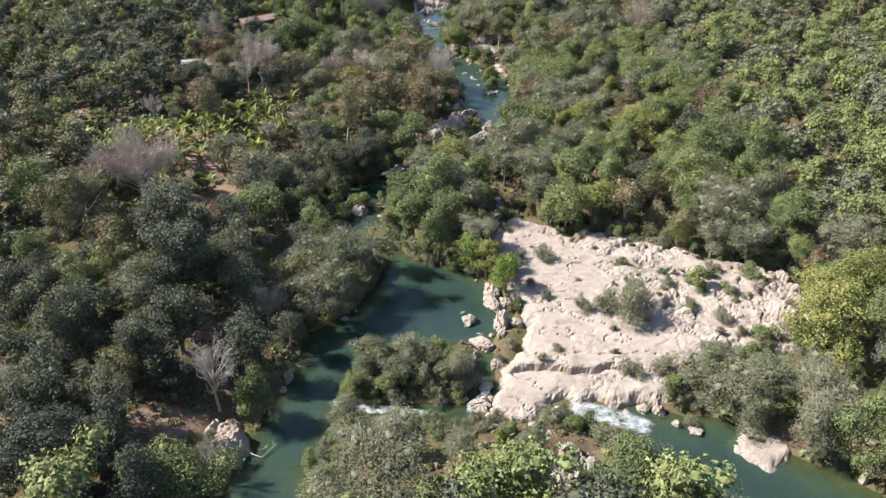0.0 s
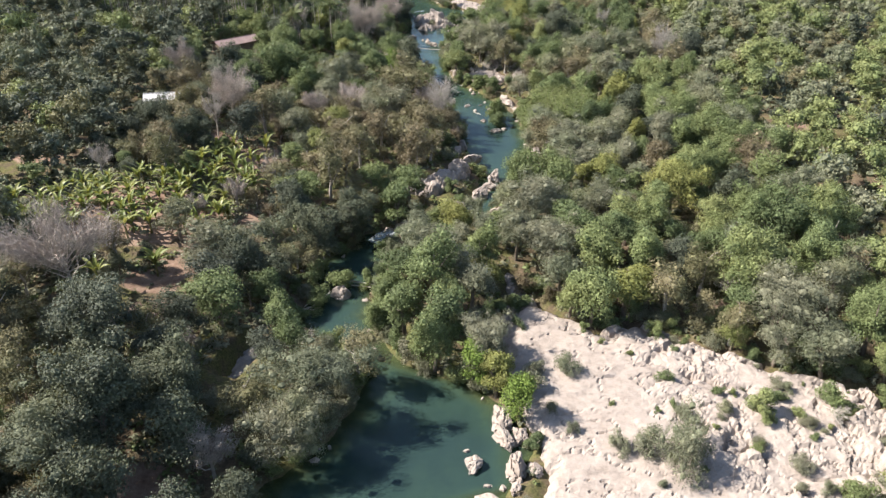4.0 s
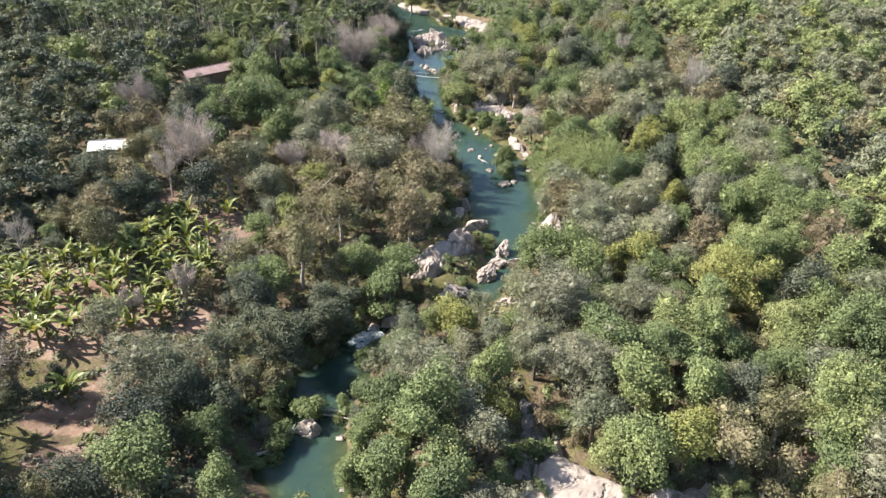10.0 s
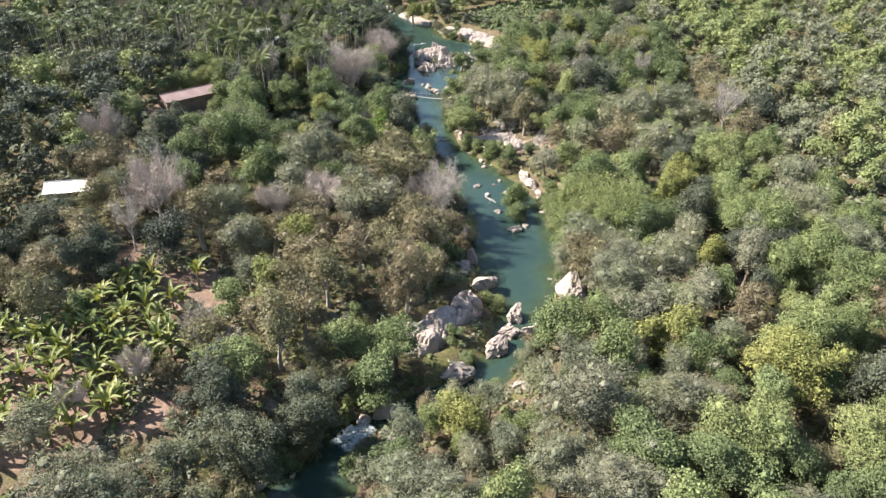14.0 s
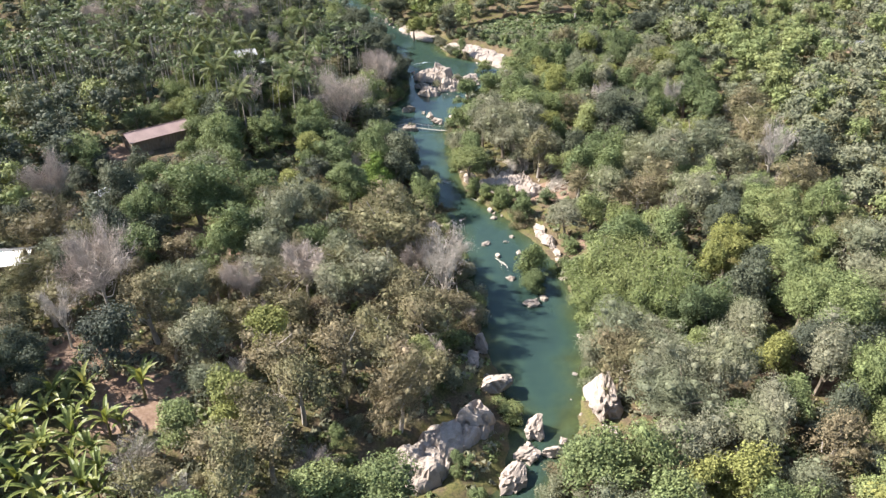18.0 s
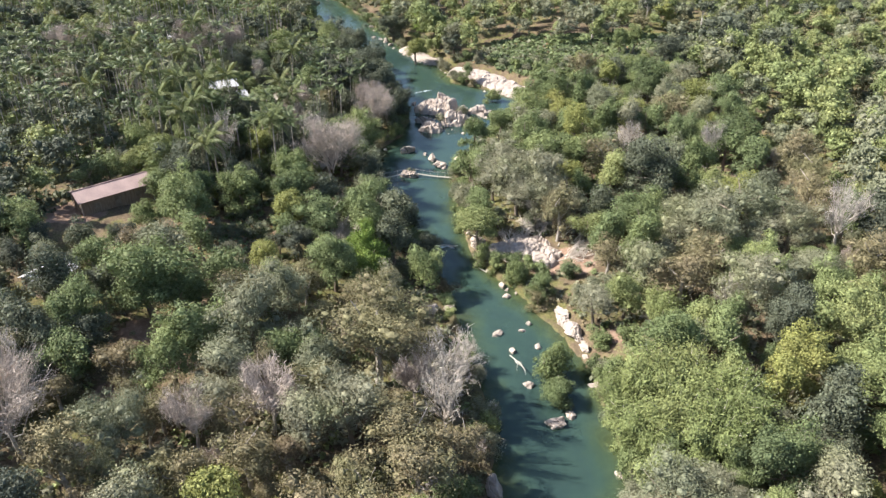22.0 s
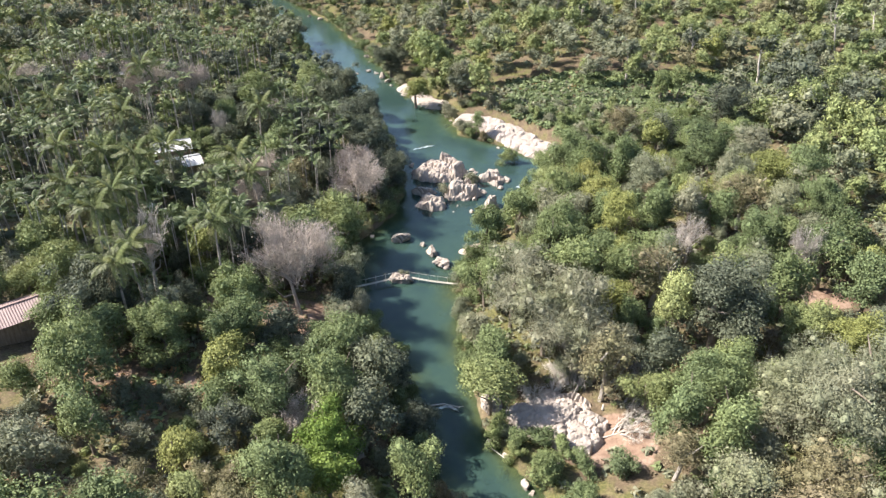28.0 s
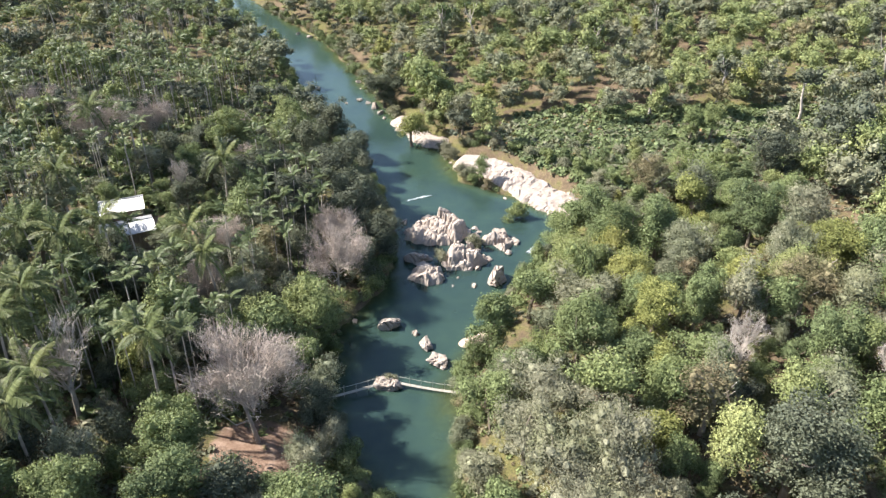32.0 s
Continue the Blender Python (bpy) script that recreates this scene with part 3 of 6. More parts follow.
def make_shelf(name, pts, top, seed, step, label, material=ROCK, broken=0.0):
    p = np.array(pts)
    xs, ys = np.arange(p[:, 0].min() - 1.5, p[:, 0].max() + 1.5, step), np.arange(p[:, 1].min() - 1.5, p[:, 1].max() + 1.5, step)
    x, y = np.meshgrid(xs, ys)
    z = slab_height(x, y, pts, top, seed, broken)
    n = len(xs)
    ok = z > -5
    i = np.arange(len(ys) - 1)[:, None] * n + np.arange(n - 1)[None]
    q = np.stack([i, i + 1, i + n + 1, i + n], -1).reshape(-1, 4)
    q = q[ok.reshape(-1)[q].all(1)]
    used, inv = np.unique(q, return_inverse=True)
    v = np.stack([x, y, z], -1).reshape(-1, 3)[used]
    v[:, :2] += (RNG.random((len(v), 2)) - 0.5) * step * 0.5
    tagged(new(name, mesh_of(name, v, inv.reshape(-1, 4), material)), label, "rock", kind="structure")


make_shelf("rock_shelf", SLAB, 1.9, 3, 0.27, "broad pale cream limestone shelf, cracked and terraced, beside the river")
make_shelf("rock_ledge", LEDGE, 2.2, 41, 0.4, "pale pinkish limestone ledge along the river bank")
make_shelf("rock_ledge", SHELF, 0.9, 57, 0.45, "low pale limestone ledge along the river bank")
make_shelf("rock_spit", SPIT, 0.9, 71, 0.3, "low pale limestone spit under a bush")
for q, h, s, label, m, k in (
    (CRAG_W, 2.4, 83, "jagged pinkish limestone outcrop on the river bank", ROCK, 1.0), (CRAG_S, 2.6, 87, "jagged grey limestone outcrop between trees", GREY_ROCK, 1.0),
    (PILE_A, 2.2, 112, "broken pale limestone rocks across the river", ROCK, 1.0), (PILE_B, 2.4, 114, "broken pale limestone rocks across the river", ROCK, 1.0),
    (PILE_C, 1.9, 119, "broken pale limestone rocks across the river", ROCK, 1.0), (PILE_D, 1.4, 124, "broken pale limestone rocks across the river", ROCK, 1.0),
    (CRAG_E, 2.0, 131, "pale limestone outcrop under fallen branches", ROCK, 0.5), (RAMP, 1.0, 137, "smooth grey limestone ramp beside the river", GREY_ROCK, 0.2),
    (BLOCK, 3.2, 141, "great grey overhanging limestone block by the narrows", ROCK, 0.5), (STRAND, 1.3, 149, "low pale limestone edge along the water", ROCK, 0.6), (CHANNEL, 1.6, 153, "grey limestone ribs in a dry side channel", GREY_ROCK, 0.7)):
    make_shelf("rock_crag", q, h, s, 0.26, label, m, k)


def height(x, y):
    """What one stands on at a place."""
    h = land(np.array([float(x)]), np.array([float(y)]))
    if beyond(x, y, SLAB) > 2:
        return float(h[0])
    s = slab_height(np.array([float(x)]), np.array([float(y)]), SLAB, 1.9, 3)
    return float(max(h[0], s[0]))


# ---- boulders ----
def boulder_mesh(seed, material, flat=0.75, lumps=0.35, ball=None):
    r = np.random.default_rng(seed)
    v, f = (ball or ICO4)[0].copy(), (ball or ICO4)[1]
    for _ in range(20):
        d = unit(r.normal(size=3) * (1, 1, 0.8))
        k = r.uniform(0.42, 0.82)
        over = v @ d - k
        v -= np.maximum(over, 0)[:, None] * d * 0.96
    n = fbm(v[:, 0] * 1.6 + seed, v[:, 1] * 1.6 + v[:, 2] * 1.1, 3, seed) - 0.5
    n2 = np.abs(fbm(v[:, 0] * 3.5 + v[:, 2] * 1.5, v[:, 1] * 3.5 - v[:, 2], 3, seed + 9) - 0.5)
    n3 = fbm(v[:, 0] * 7 + seed, v[:, 1] * 7 + v[:, 2] * 5, 2, seed + 5) - 0.5
    v *= (1 + lumps * 1.25 * n + 0.14 * n3 - 0.34 * np.exp(-(n2 / 0.04) ** 2))[:, None]
    v[:, 2] *= flat
    v[:, 2] = np.maximum(v[:, 2], -0.45)
    return mesh_of("boulder", v, f, material)


BOULDERS = [boulder_mesh(100 + k, ROCK, 0.6 + 0.12 * (k % 4)) for k in range(7)]
STONES = [boulder_mesh(100 + k, ROCK, 0.6 + 0.12 * (k % 4), ball=ICO3) for k in range(7)]
GREYS = [boulder_mesh(200 + k, GREY_ROCK, 0.6 + 0.1 * (k % 3)) for k in range(4)]


def boulder(x, y, r, long=1.0, turn=0.0, kind=0, grey=False, z=None, tall=1.0):
    data = (GREYS if grey else BOULDERS if r > 0.95 else STONES)[kind % (4 if grey else 7)]
    ob = new("boulder", data)
    base = max(-0.25, float(land(np.array([x]), np.array([y]))[0]) - 0.2) if z is None else z
    ob.matrix_world = pose(x, y, base + 0.3 * r * tall, 0, 0, turn) @ Matrix.Diagonal((r * long, r / long ** 0.5, r * tall, 1))
    return tagged(ob, "weathered grey limestone boulder on the river bank" if grey else "pale cream limestone boulder in the river", "boulder", "boulders along the river")


# x, y, radius, length against width, turn
BIG_ROCKS = [(3.5, 77.4, 1.4, 1.5, 75), (5.0, 72.0, 1.3, 1.4, 150), (7.5, 76.6, 1.6, 1.6, 100), (7.0, 80.5, 1.4, 1.5, 110), (6.6, 84.0, 1.7, 1.5, 85), (9.6, 76.2, 1.0, 1.2, 90), (7.8, 87.8, 1.8, 1.4, 80), (6.2, 74.5, 0.6, 1.2, 0), (4.6, 74.9, 0.45, 1.2, 0), (3.6, 70.6, 0.9, 1.3, 20), (7.4, 73.6, 0.9, 1.2, 60), (4.2, 61.5, 1.4, 1.2, 20), (5.0, 64.5, 1.0, 1.1, 0),
             (-18.3, 66.2, 1.1, 1.3, 80), (-18.6, 64.0, 0.8, 1.1, 0), (-11.4, 97.3, 0.9, 1.3, 60), (-14.0, 108.3, 1.3, 1.5, 10), (8.2, 49.8, 1.3, 1.2, 20), (8.4, 81.5, 1.2, 1.3, 90), (6.5, 68.5, 1.1, 1.2, 40), (2.8, 79.5, 0.5, 1.2, 0), (9.2, 80.2, 0.8, 1.2, 0)]
MID_ROCKS = [(5.2, 152.6, 1.9, 1.2, 20), (2.8, 146.3, 2.5, 1.2, 20), (9.4, 146.0, 1.7, 1.2, 60), (8.4, 143.0, 1.5, 1.1, 40), (6.6, 139.4, 1.9, 1.4, 45), (11.3, 143.2, 1.2, 1.5, 0), (2.0, 134.0, 2.4, 1.5, 10), (8.6, 131.2, 0.9, 1.2, 20), (9.4, 130.4, 0.7, 1.1, 70),
             (17.2, 148.6, 2.9, 1.35, 80), (17.0, 144.6, 1.3, 1.2, 80), (18.0, 152.3, 1.2, 1.2, 30), (-5.9, 127.8, 1.6, 1.5, 15), (-8.5, 126.6, 1.1, 1.3, 20), (3.0, 156.3, 1.2, 1.4, 100), (4.0, 160.5, 1.3, 1.8, 110), (-5.2, 122.8, 1.0, 1.2, 0), (4.4, 173.0, 0.8, 1.3, 60)]
FAR_ROCKS = [(5.7, 186.4, 0.8, 1.4, 30), (7.4, 183.0, 0.75, 1.1, 80), (9.0, 176.6, 0.9, 1.2, 90), (8.8, 187.3, 0.5, 1.1, 0), (9.9, 188.8, 0.5, 1.2, 0), (10.7, 183.7, 0.6, 1.1, 90), (11.5, 170.4, 1.1, 1.4, 10), (13.2, 171.6, 0.8, 1.1, 80), (14.3, 190.6, 1.2, 1.7, 120),
             (15.4, 186.2, 1.3, 1.8, 125), (16.4, 183.2, 0.8, 1.2, 100), (1.0, 183.4, 0.7, 1.2, 0), (-0.7, 191.2, 1.0, 1.2, 0), (-3.0, 190.0, 1.2, 1.2, 10), (3.7, 208.0, 1.5, 1.2, 90), (6.8, 197.8, 0.8, 1.3, 90), (7.4, 195.0, 0.8, 1.4, 0)]
TOP_ROCKS = [(-9.9, 245.8, 1.5, 1.2, 20), (-6.0, 244.4, 0.6, 1.1, 0), (-4.4, 241.6, 1.1, 1.3, 100), (-3.0, 238.6, 1.5, 1.2, 160), (-8.4, 234.2, 1.5, 1.4, 160), (-5.6, 257.0, 1.5, 1.2, 20), (-3.9, 257.6, 1.2, 1.2, 20), (0.6, 263.2, 1.7, 1.3, 40), (4.6, 257.3, 1.7, 1.6, 80), (11.2, 257.5, 1.6, 1.4, 100),
             (-4.0, 273.4, 1.4, 1.3, 20), (-8.6, 270.6, 1.2, 1.2, 0), (5.3, 270.4, 1.4, 1.4, 150), (6.8, 265.0, 0.9, 1.1, 0), (-7.5, 262.5, 1.6, 1.3, 0), (1.5, 268, 1.3, 1.3, 20), (2.5, 262.5, 1.0, 1.2, 50), (7.8, 268.5, 1.0, 1.3, 130)]
for k, (x, y, r, lg, a) in enumerate(BIG_ROCKS + MID_ROCKS + FAR_ROCKS + TOP_ROCKS):
    boulder(x, y, r * 1.12, lg, a, k, tall=1.15 if r > 1 else 1.05)
# the great grey overhanging block by the narrows
for k, (x, y, r, lg, a) in enumerate([(-2.3, 138.0, 1.6, 1.3, 10), (9.4, 107.0, 1.6, 1.2, 120), (8.6, 102.5, 1.7, 1.3, 60), (-10.5, 199, 1.4, 1.2, 0), (9.5, 111.5, 1.5, 1.2, 90), (-1.5, 160, 1.4, 1.3, 0)]):
    boulder(x, y, r, lg, a, k, True)

# small stones along the water's edge
r = np.random.default_rng(21)
for y0, y1, count in ((60, 90, 26), (95, 135, 20), (135, 200, 34), (200, 330, 70)):
    for k in range(count):
        y = r.uniform(y0, y1)
        side = RIVER_L if r.random() < 0.45 else RIVER_R
        x = float(np.interp(y, RIVER_Y, side)) + r.normal() * 0.9
        s = r.uniform(0.25, 0.7)
        boulder(x, y, s, r.uniform(1, 1.5), r.uniform(0, 180), k, r.random() < 0.2)
for k in range(30):
    x, y = r.normal(0, 5), r.uniform(255, 275)
    boulder(x, y, r.uniform(0.3, 0.9), r.uniform(1, 1.5), r.uniform(0, 180), k, z=-0.2)

# ---- plants: shapes ----
def lobes_of(r, count, radius, tall, limbs=7, small=0.2, large=0.42):
    """Clumps of leaves along limbs of unlike reach, and a skirt of low ones."""
    d = directions(limbs, r, -0.15)
    reach = r.uniform(0.38, 1.0, limbs)
    pick, u = r.integers(0, limbs, count), r.uniform(0.2, 1, count)
    c = d[pick] * (u * reach[pick])[:, None] * np.array([radius, radius, tall]) * 0.92 + r.normal(size=(count, 3)) * radius * 0.17
    skirt = np.arange(count) < count // 4
    a, q = r.uniform(0, 2 * np.pi, count), np.sqrt(r.random(count))
    low = np.stack([np.cos(a) * radius * 0.75 * q, np.sin(a) * radius * 0.75 * q, -tall * r.uniform(0.3, 0.8, count)], 1)
    c = np.where(skirt[:, None], low, c)
    s = radius * r.uniform(small, large, count) * (1.15 - 0.3 * u)
    return c, s


def crown_arrays(r, radius, tall, lobes, leaves, leaf, slim=0.62, core=0.42, squash=0.85, limbs=7, small=0.2, large=0.42):
    """A crown round its middle: leafy lobes with gaps between, each of many leaves over a dense inside."""
    c, s = lobes_of(r, lobes, radius, tall, limbs, small, large)
    pick = r.choice(lobes, leaves, p=s ** 2 / (s ** 2).sum())
    d = directions(leaves, r, -0.55)
    p = c[pick] + d * s[pick][:, None] * (0.45 + 0.8 * np.sqrt(r.random((leaves, 1))) + 0.5 * r.random((leaves, 1)) ** 9) * (1, 1, squash)
    keep = np.ones(leaves, bool)
    for k in range(lobes):
        keep &= ~((np.linalg.norm(p - c[k], axis=1) < s[k] * 0.5) & (pick != k))
    p, d = p[keep], d[keep]
    nrm = unit(d * 0.9 + r.normal(size=d.shape) * 0.55 + (0, 0, 0.35))
    ax = np.cross(nrm, r.normal(size=d.shape)) + d * 0.25
    size = leaf * r.uniform(0.6, 1.35, len(p))
    out = [leaflets(p, nrm, ax, size, size * slim * 1.3)]
    if core:
        for k in range(lobes):
            v = ICO1[0] * (1 + r.normal(size=(len(ICO1[0]), 1)) * 0.12)
            out.append((v * s[k] * core * (1, 1, squash) + c[k], ICO1[1]))
    return join(out)


def trunk_arrays(r, tall, thick, spread, limbs=5, sides=6, start=0.35):
    """A bent, tapered trunk with limbs that reach into the crown."""
    n = 5
    t = np.linspace(0, 1, n)
    bend = np.cumsum(r.normal(size=(n, 2)) * 0.05 * tall, 0) * t[:, None]
    p = np.concatenate([bend, (t * tall)[:, None]], 1)
    out = [tube(p, thick * (1.25 - 0.85 * t), sides)]
    for k in range(limbs):
        q = r.uniform(start, 0.9)
        a = 2 * np.pi * (k + r.random()) / limbs
        o = np.array([np.interp(q, t, p[:, i]) for i in range(3)])
        e = o + np.array([np.cos(a) * spread, np.sin(a) * spread, tall * r.uniform(0.2, 0.45)]) * r.uniform(0.6, 1)
        m = (o + e) / 2 + r.normal(size=3) * 0.15 * spread - (0, 0, 0.05 * tall)
        out.append(tube([o, m, e], [thick * 0.5, thick * 0.32, thick * 0.12], 5))
    return join(out)


def twig_arrays(r, tall, radius, count, length, thick=0.6):
    """Bare branches: forks and fine twigs within a rounded crown."""
    out = []
    ends = []
    for k in range(16):
        a, lift = 2 * np.pi * (k * 0.618 + 0.2 * r.random()), r.uniform(0.25, 1.0)
        o = np.array([0, 0, tall * r.uniform(0.28, 0.5)])
        wide = radius * np.sqrt(1 - 0.75 * lift ** 2) * r.uniform(0.75, 0.95)
        e = np.array([np.cos(a) * wide, np.sin(a) * wide, tall * (0.5 + 0.46 * lift)])
        m = (o + e) / 2 + r.normal(size=3) * 0.08 * radius
        out.append(tube([o, m, e], [0.10 * thick, 0.07 * thick, 0.03 * thick], 4))
        for j in range(9):
            s = o + (e - o) * r.uniform(0.35, 1)
            d = unit(e - o + r.normal(size=3) * 0.75 * radius + (0, 0, 0.3 * radius)) * radius * r.uniform(0.22, 0.42)
            out.append(tube([s, s + d * 0.5 + r.normal(size=3) * 0.05 * radius, s + d], [0.045 * thick, 0.03 * thick, 0.012], 3))
            ends += [s + d * w for w in (0.4, 0.6, 0.8, 1.0)]
    ends = np.array(ends)
    p = ends[r.integers(0, len(ends), count)] + r.normal(size=(count, 3)) * 0.09 * radius
    ax = unit(p - (0, 0, tall * 0.3)) + r.normal(size=p.shape) * 0.5
    out.append(leaflets(p, r.normal(size=p.shape), ax, length * r.uniform(0.5, 1.5, count), 0.034))
    return join(out)


def tree_kind(name, label, leafmat, seeds, radius, tall, crown_z, lobes, leaves, leaf, group, category="tree", bark=None, slim=0.62, trunk_thick=0.2, squash=0.85, limbs=7, small=0.2, large=0.42):
    """Several shapes of one kind of tree: pairs of trunk mesh and crown mesh."""
    made = []
    for s in seeds:
        r = np.random.default_rng(s)
        k = r.uniform(0.9, 1.12)
        v, f = crown_arrays(r, radius * k, tall / k, lobes, int(leaves * 1.75), leaf * 0.8, slim, squash=squash, limbs=limbs, small=small, large=large)
        v[:, 2] += crown_z
        crown = mesh_of("crown", v, f, leafmat)
        trunk = mesh_of("trunk", *trunk_arrays(r, crown_z + tall * 0.3, trunk_thick, radius * 0.6), bark or BARK)
        made.append((trunk, crown))
    return dict(name=name, label=label, group=group, category=category, made=made, protos={}, radius=radius)


def bare_kind(name, label, seeds, radius, tall, count, material, group):
    made = []
    for s in seeds:
        r = np.random.default_rng(s)
        crown = mesh_of("crown", *twig_arrays(r, tall, radius, count, 0.7), material)
        trunk = mesh_of("trunk", *trunk_arrays(r, tall * 0.66, 0.17, radius * 0.5, 7), PALE_BARK)
        made.append((trunk, crown))
    return dict(name=name, label=label, group=group, category="tree", made=made, protos={}, radius=radius)


def plant(kind, x, y, scale, turn=0.0, shape=0, stretch=1.0, z=None):
    """One plant of a kind at a place, standing on the ground there."""
    shape %= len(kind["made"])
    wide = 1 + 0.17 * math.sin(x * 12.9 + y * 4.1)
    m = pose(x, y, (max(0.1, height(x, y)) if z is None else z) - 0.12, 0, 0, turn) @ Matrix.Diagonal((scale * wide, scale / wide, scale * stretch, 1))
    if shape in kind["protos"]:
        p = kind["protos"][shape]
        return copy_thing(p, m @ Matrix.Diagonal([1 / q for q in p.scale] + [1]))
    e = new(kind["name"])
    e.empty_display_size = 0.3
    stem = part(kind.get("first", "trunk"), kind["made"][shape][0], e)
    if "first" in kind:
        tagged(stem, kind="stuff")
    part(kind.get("second", "crown"), kind["made"][shape][1], e)
    tagged(e, kind["label"], kind["category"], kind["group"])
    kind["protos"][shape] = e
    e.matrix_basis = m
    return e


FULL = dict(limbs=13, small=0.13, large=0.29)
# each kind: a young tree and a full-grown one
KINDS = dict(
    green=(tree_kind("broadleaf_tree", "mid-green broadleaf tree with a dense lobed crown", GREEN, range(1, 7), 2.7, 2.9, 4.7, 30, 4600, 0.225, "green trees of the forest"),
           tree_kind("tall_broadleaf_tree", "tall broadleaf tree with a wide mid-green crown", GREEN, range(101, 106), 4.6, 4.2, 6.4, 72, 12500, 0.235, "tall green trees of the forest", trunk_thick=0.28, **FULL)),
    dark=(tree_kind("evergreen_tree", "dark green tree with a heavy rounded crown", DARK, range(11, 16), 2.9, 3.2, 5.0, 32, 4800, 0.24, "dark trees of the forest", trunk_thick=0.24),
          tree_kind("tall_evergreen_tree", "tall dark green tree with a broad heavy crown", DARK, range(111, 116), 4.7, 4.6, 6.6, 76, 12500, 0.245, "tall dark trees of the forest", trunk_thick=0.32, **FULL)),
    olive=(tree_kind("willowy_tree", "dusty olive-green tree with a feathery crown", OLIVE, range(21, 27), 2.8, 2.7, 4.9, 34, 5200, 0.215, "olive trees of the forest", slim=0.4),
           tree_kind("spreading_willowy_tree", "spreading olive-grey tree with a wide feathery crown", OLIVE, range(121, 126), 4.6, 3.9, 6.4, 80, 13500, 0.22, "spreading olive trees", slim=0.4, trunk_thick=0.28, **FULL)),
    lime=(tree_kind("creeper_clad_tree", "tree overgrown with bright yellow-green creepers", LIME, range(31, 35), 2.4, 3.0, 4.2, 28, 3900, 0.22, "yellow-green trees of the forest"),
          tree_kind("tall_creeper_clad_tree", "tall tree overgrown with yellow-green creepers", LIME, range(131, 134), 4.4, 4.4, 6.2, 70, 11500, 0.23, "tall yellow-green trees", trunk_thick=0.28, **FULL)),
    fresh=(tree_kind("fresh_green_tree", "tree in fresh bright green leaf", FRESH, range(35, 38), 2.5, 2.5, 3.9, 28, 4200, 0.22, "bright green trees"),
           tree_kind("tall_fresh_green_tree", "tall rounded tree in fresh bright green leaf", FRESH, range(135, 137), 4.6, 4.2, 6.0, 72, 12000, 0.235, "tall bright green trees", trunk_thick=0.28, **FULL)),
    dry=(tree_kind("dry_tree", "half-bare tree with brown dry-season leaves", DRY, range(41, 47), 2.5, 2.9, 4.4, 28, 3300, 0.19, "brown dry trees of the forest", slim=0.5, bark=PALE_BARK),
         tree_kind("tall_dry_tree", "tall tree with golden-brown dry-season leaves", DRY, range(141, 145), 4.8, 4.6, 6.7, 80, 10000, 0.20, "tall golden-brown trees", slim=0.5, bark=PALE_BARK, trunk_thick=0.3, **FULL)),
    bush=(tree_kind("bush", "low green riverside bush", GREEN, range(51, 55), 1.7, 1.35, 1.1, 14, 1900, 0.185, "green bushes", "bush", trunk_thick=0.07),
          tree_kind("spreading_bush", "wide green bush at the water's edge", GREEN, range(151, 153), 3.2, 2.2, 2.0, 40, 6000, 0.20, "wide green bushes", "bush", trunk_thick=0.1, **FULL)),
    obush=(tree_kind("scrub_bush", "low olive-brown scrub bush", OLIVE, range(56, 60), 1.7, 1.3, 1.1, 14, 1900, 0.175, "olive bushes", "bush", trunk_thick=0.07, slim=0.45),
           tree_kind("spreading_scrub_bush", "wide dusty olive bush with fine leaves", OLIVE, range(156, 159), 3.2, 2.2, 2.1, 42, 6800, 0.185, "wide olive bushes", "bush", trunk_thick=0.1, slim=0.4, **FULL)),
    dbush=(tree_kind("dry_bush", "low bush with brown dry leaves", DRY, range(61, 64), 1.5, 1.2, 1.0, 12, 1400, 0.165, "dry bushes", "bush", trunk_thick=0.06, slim=0.45),) * 2,
    bare=(bare_kind("bare_tree", "leafless grey-mauve tree with fine twigs", (71, 72, 73), 2.8, 7.6, 4600, TWIG, "bare trees of the forest"),
          bare_kind("spreading_bare_tree", "broad leafless grey-mauve tree with a dome of fine twigs", (171, 172), 4.8, 10.5, 11000, TWIG, "broad bare trees")),
    ghost=(bare_kind("pale_bare_tree", "leafless tree with pale grey bark and spreading limbs", (75, 76), 2.8, 9.0, 1500, PALE_BARK, "pale bare trees"),) * 2)
K_BUSH, K_OBUSH, K_DBUSH = KINDS["bush"][0], KINDS["obush"][0], KINDS["dbush"][0]


def bamboo_arrays(r, radius, tall, culms, sprays):
    """A bamboo clump: arching culms and hanging sprays of narrow leaves."""
    stems, leaves = [], []
    for k in range(culms):
        a, q = r.uniform(0, 2 * np.pi), np.sqrt(r.random())
        o = np.array([np.cos(a), np.sin(a), 0]) * radius * 0.35 * q
        h = tall * r.uniform(0.65, 1.05)
        t = np.linspace(0, 1, 6)
        p = o + np.stack([np.cos(a) * radius * q * t ** 2.2, np.sin(a) * radius * q * t ** 2.2, h * (t - 0.18 * q * t ** 4)], 1)
        stems.append(tube(p, 0.05 * (1.1 - t), 4))
        s = r.uniform(0.3, 1, sprays)
        c = np.stack([np.interp(s, t, p[:, i]) for i in range(3)], 1) + r.normal(size=(sprays, 3)) * (0.5, 0.5, 0.45)
        out = unit(np.array([np.cos(a), np.sin(a), 0]) + r.normal(size=(sprays, 3)) * 0.8)
        leaves.append(leaflets(c, unit(out * 0.6 + (0, 0, 0.9) + r.normal(size=c.shape) * 0.3), out + (0, 0, -0.35), r.uniform(0.26, 0.52, sprays), r.uniform(0.09, 0.16, sprays)))
    return join(stems), join(leaves)


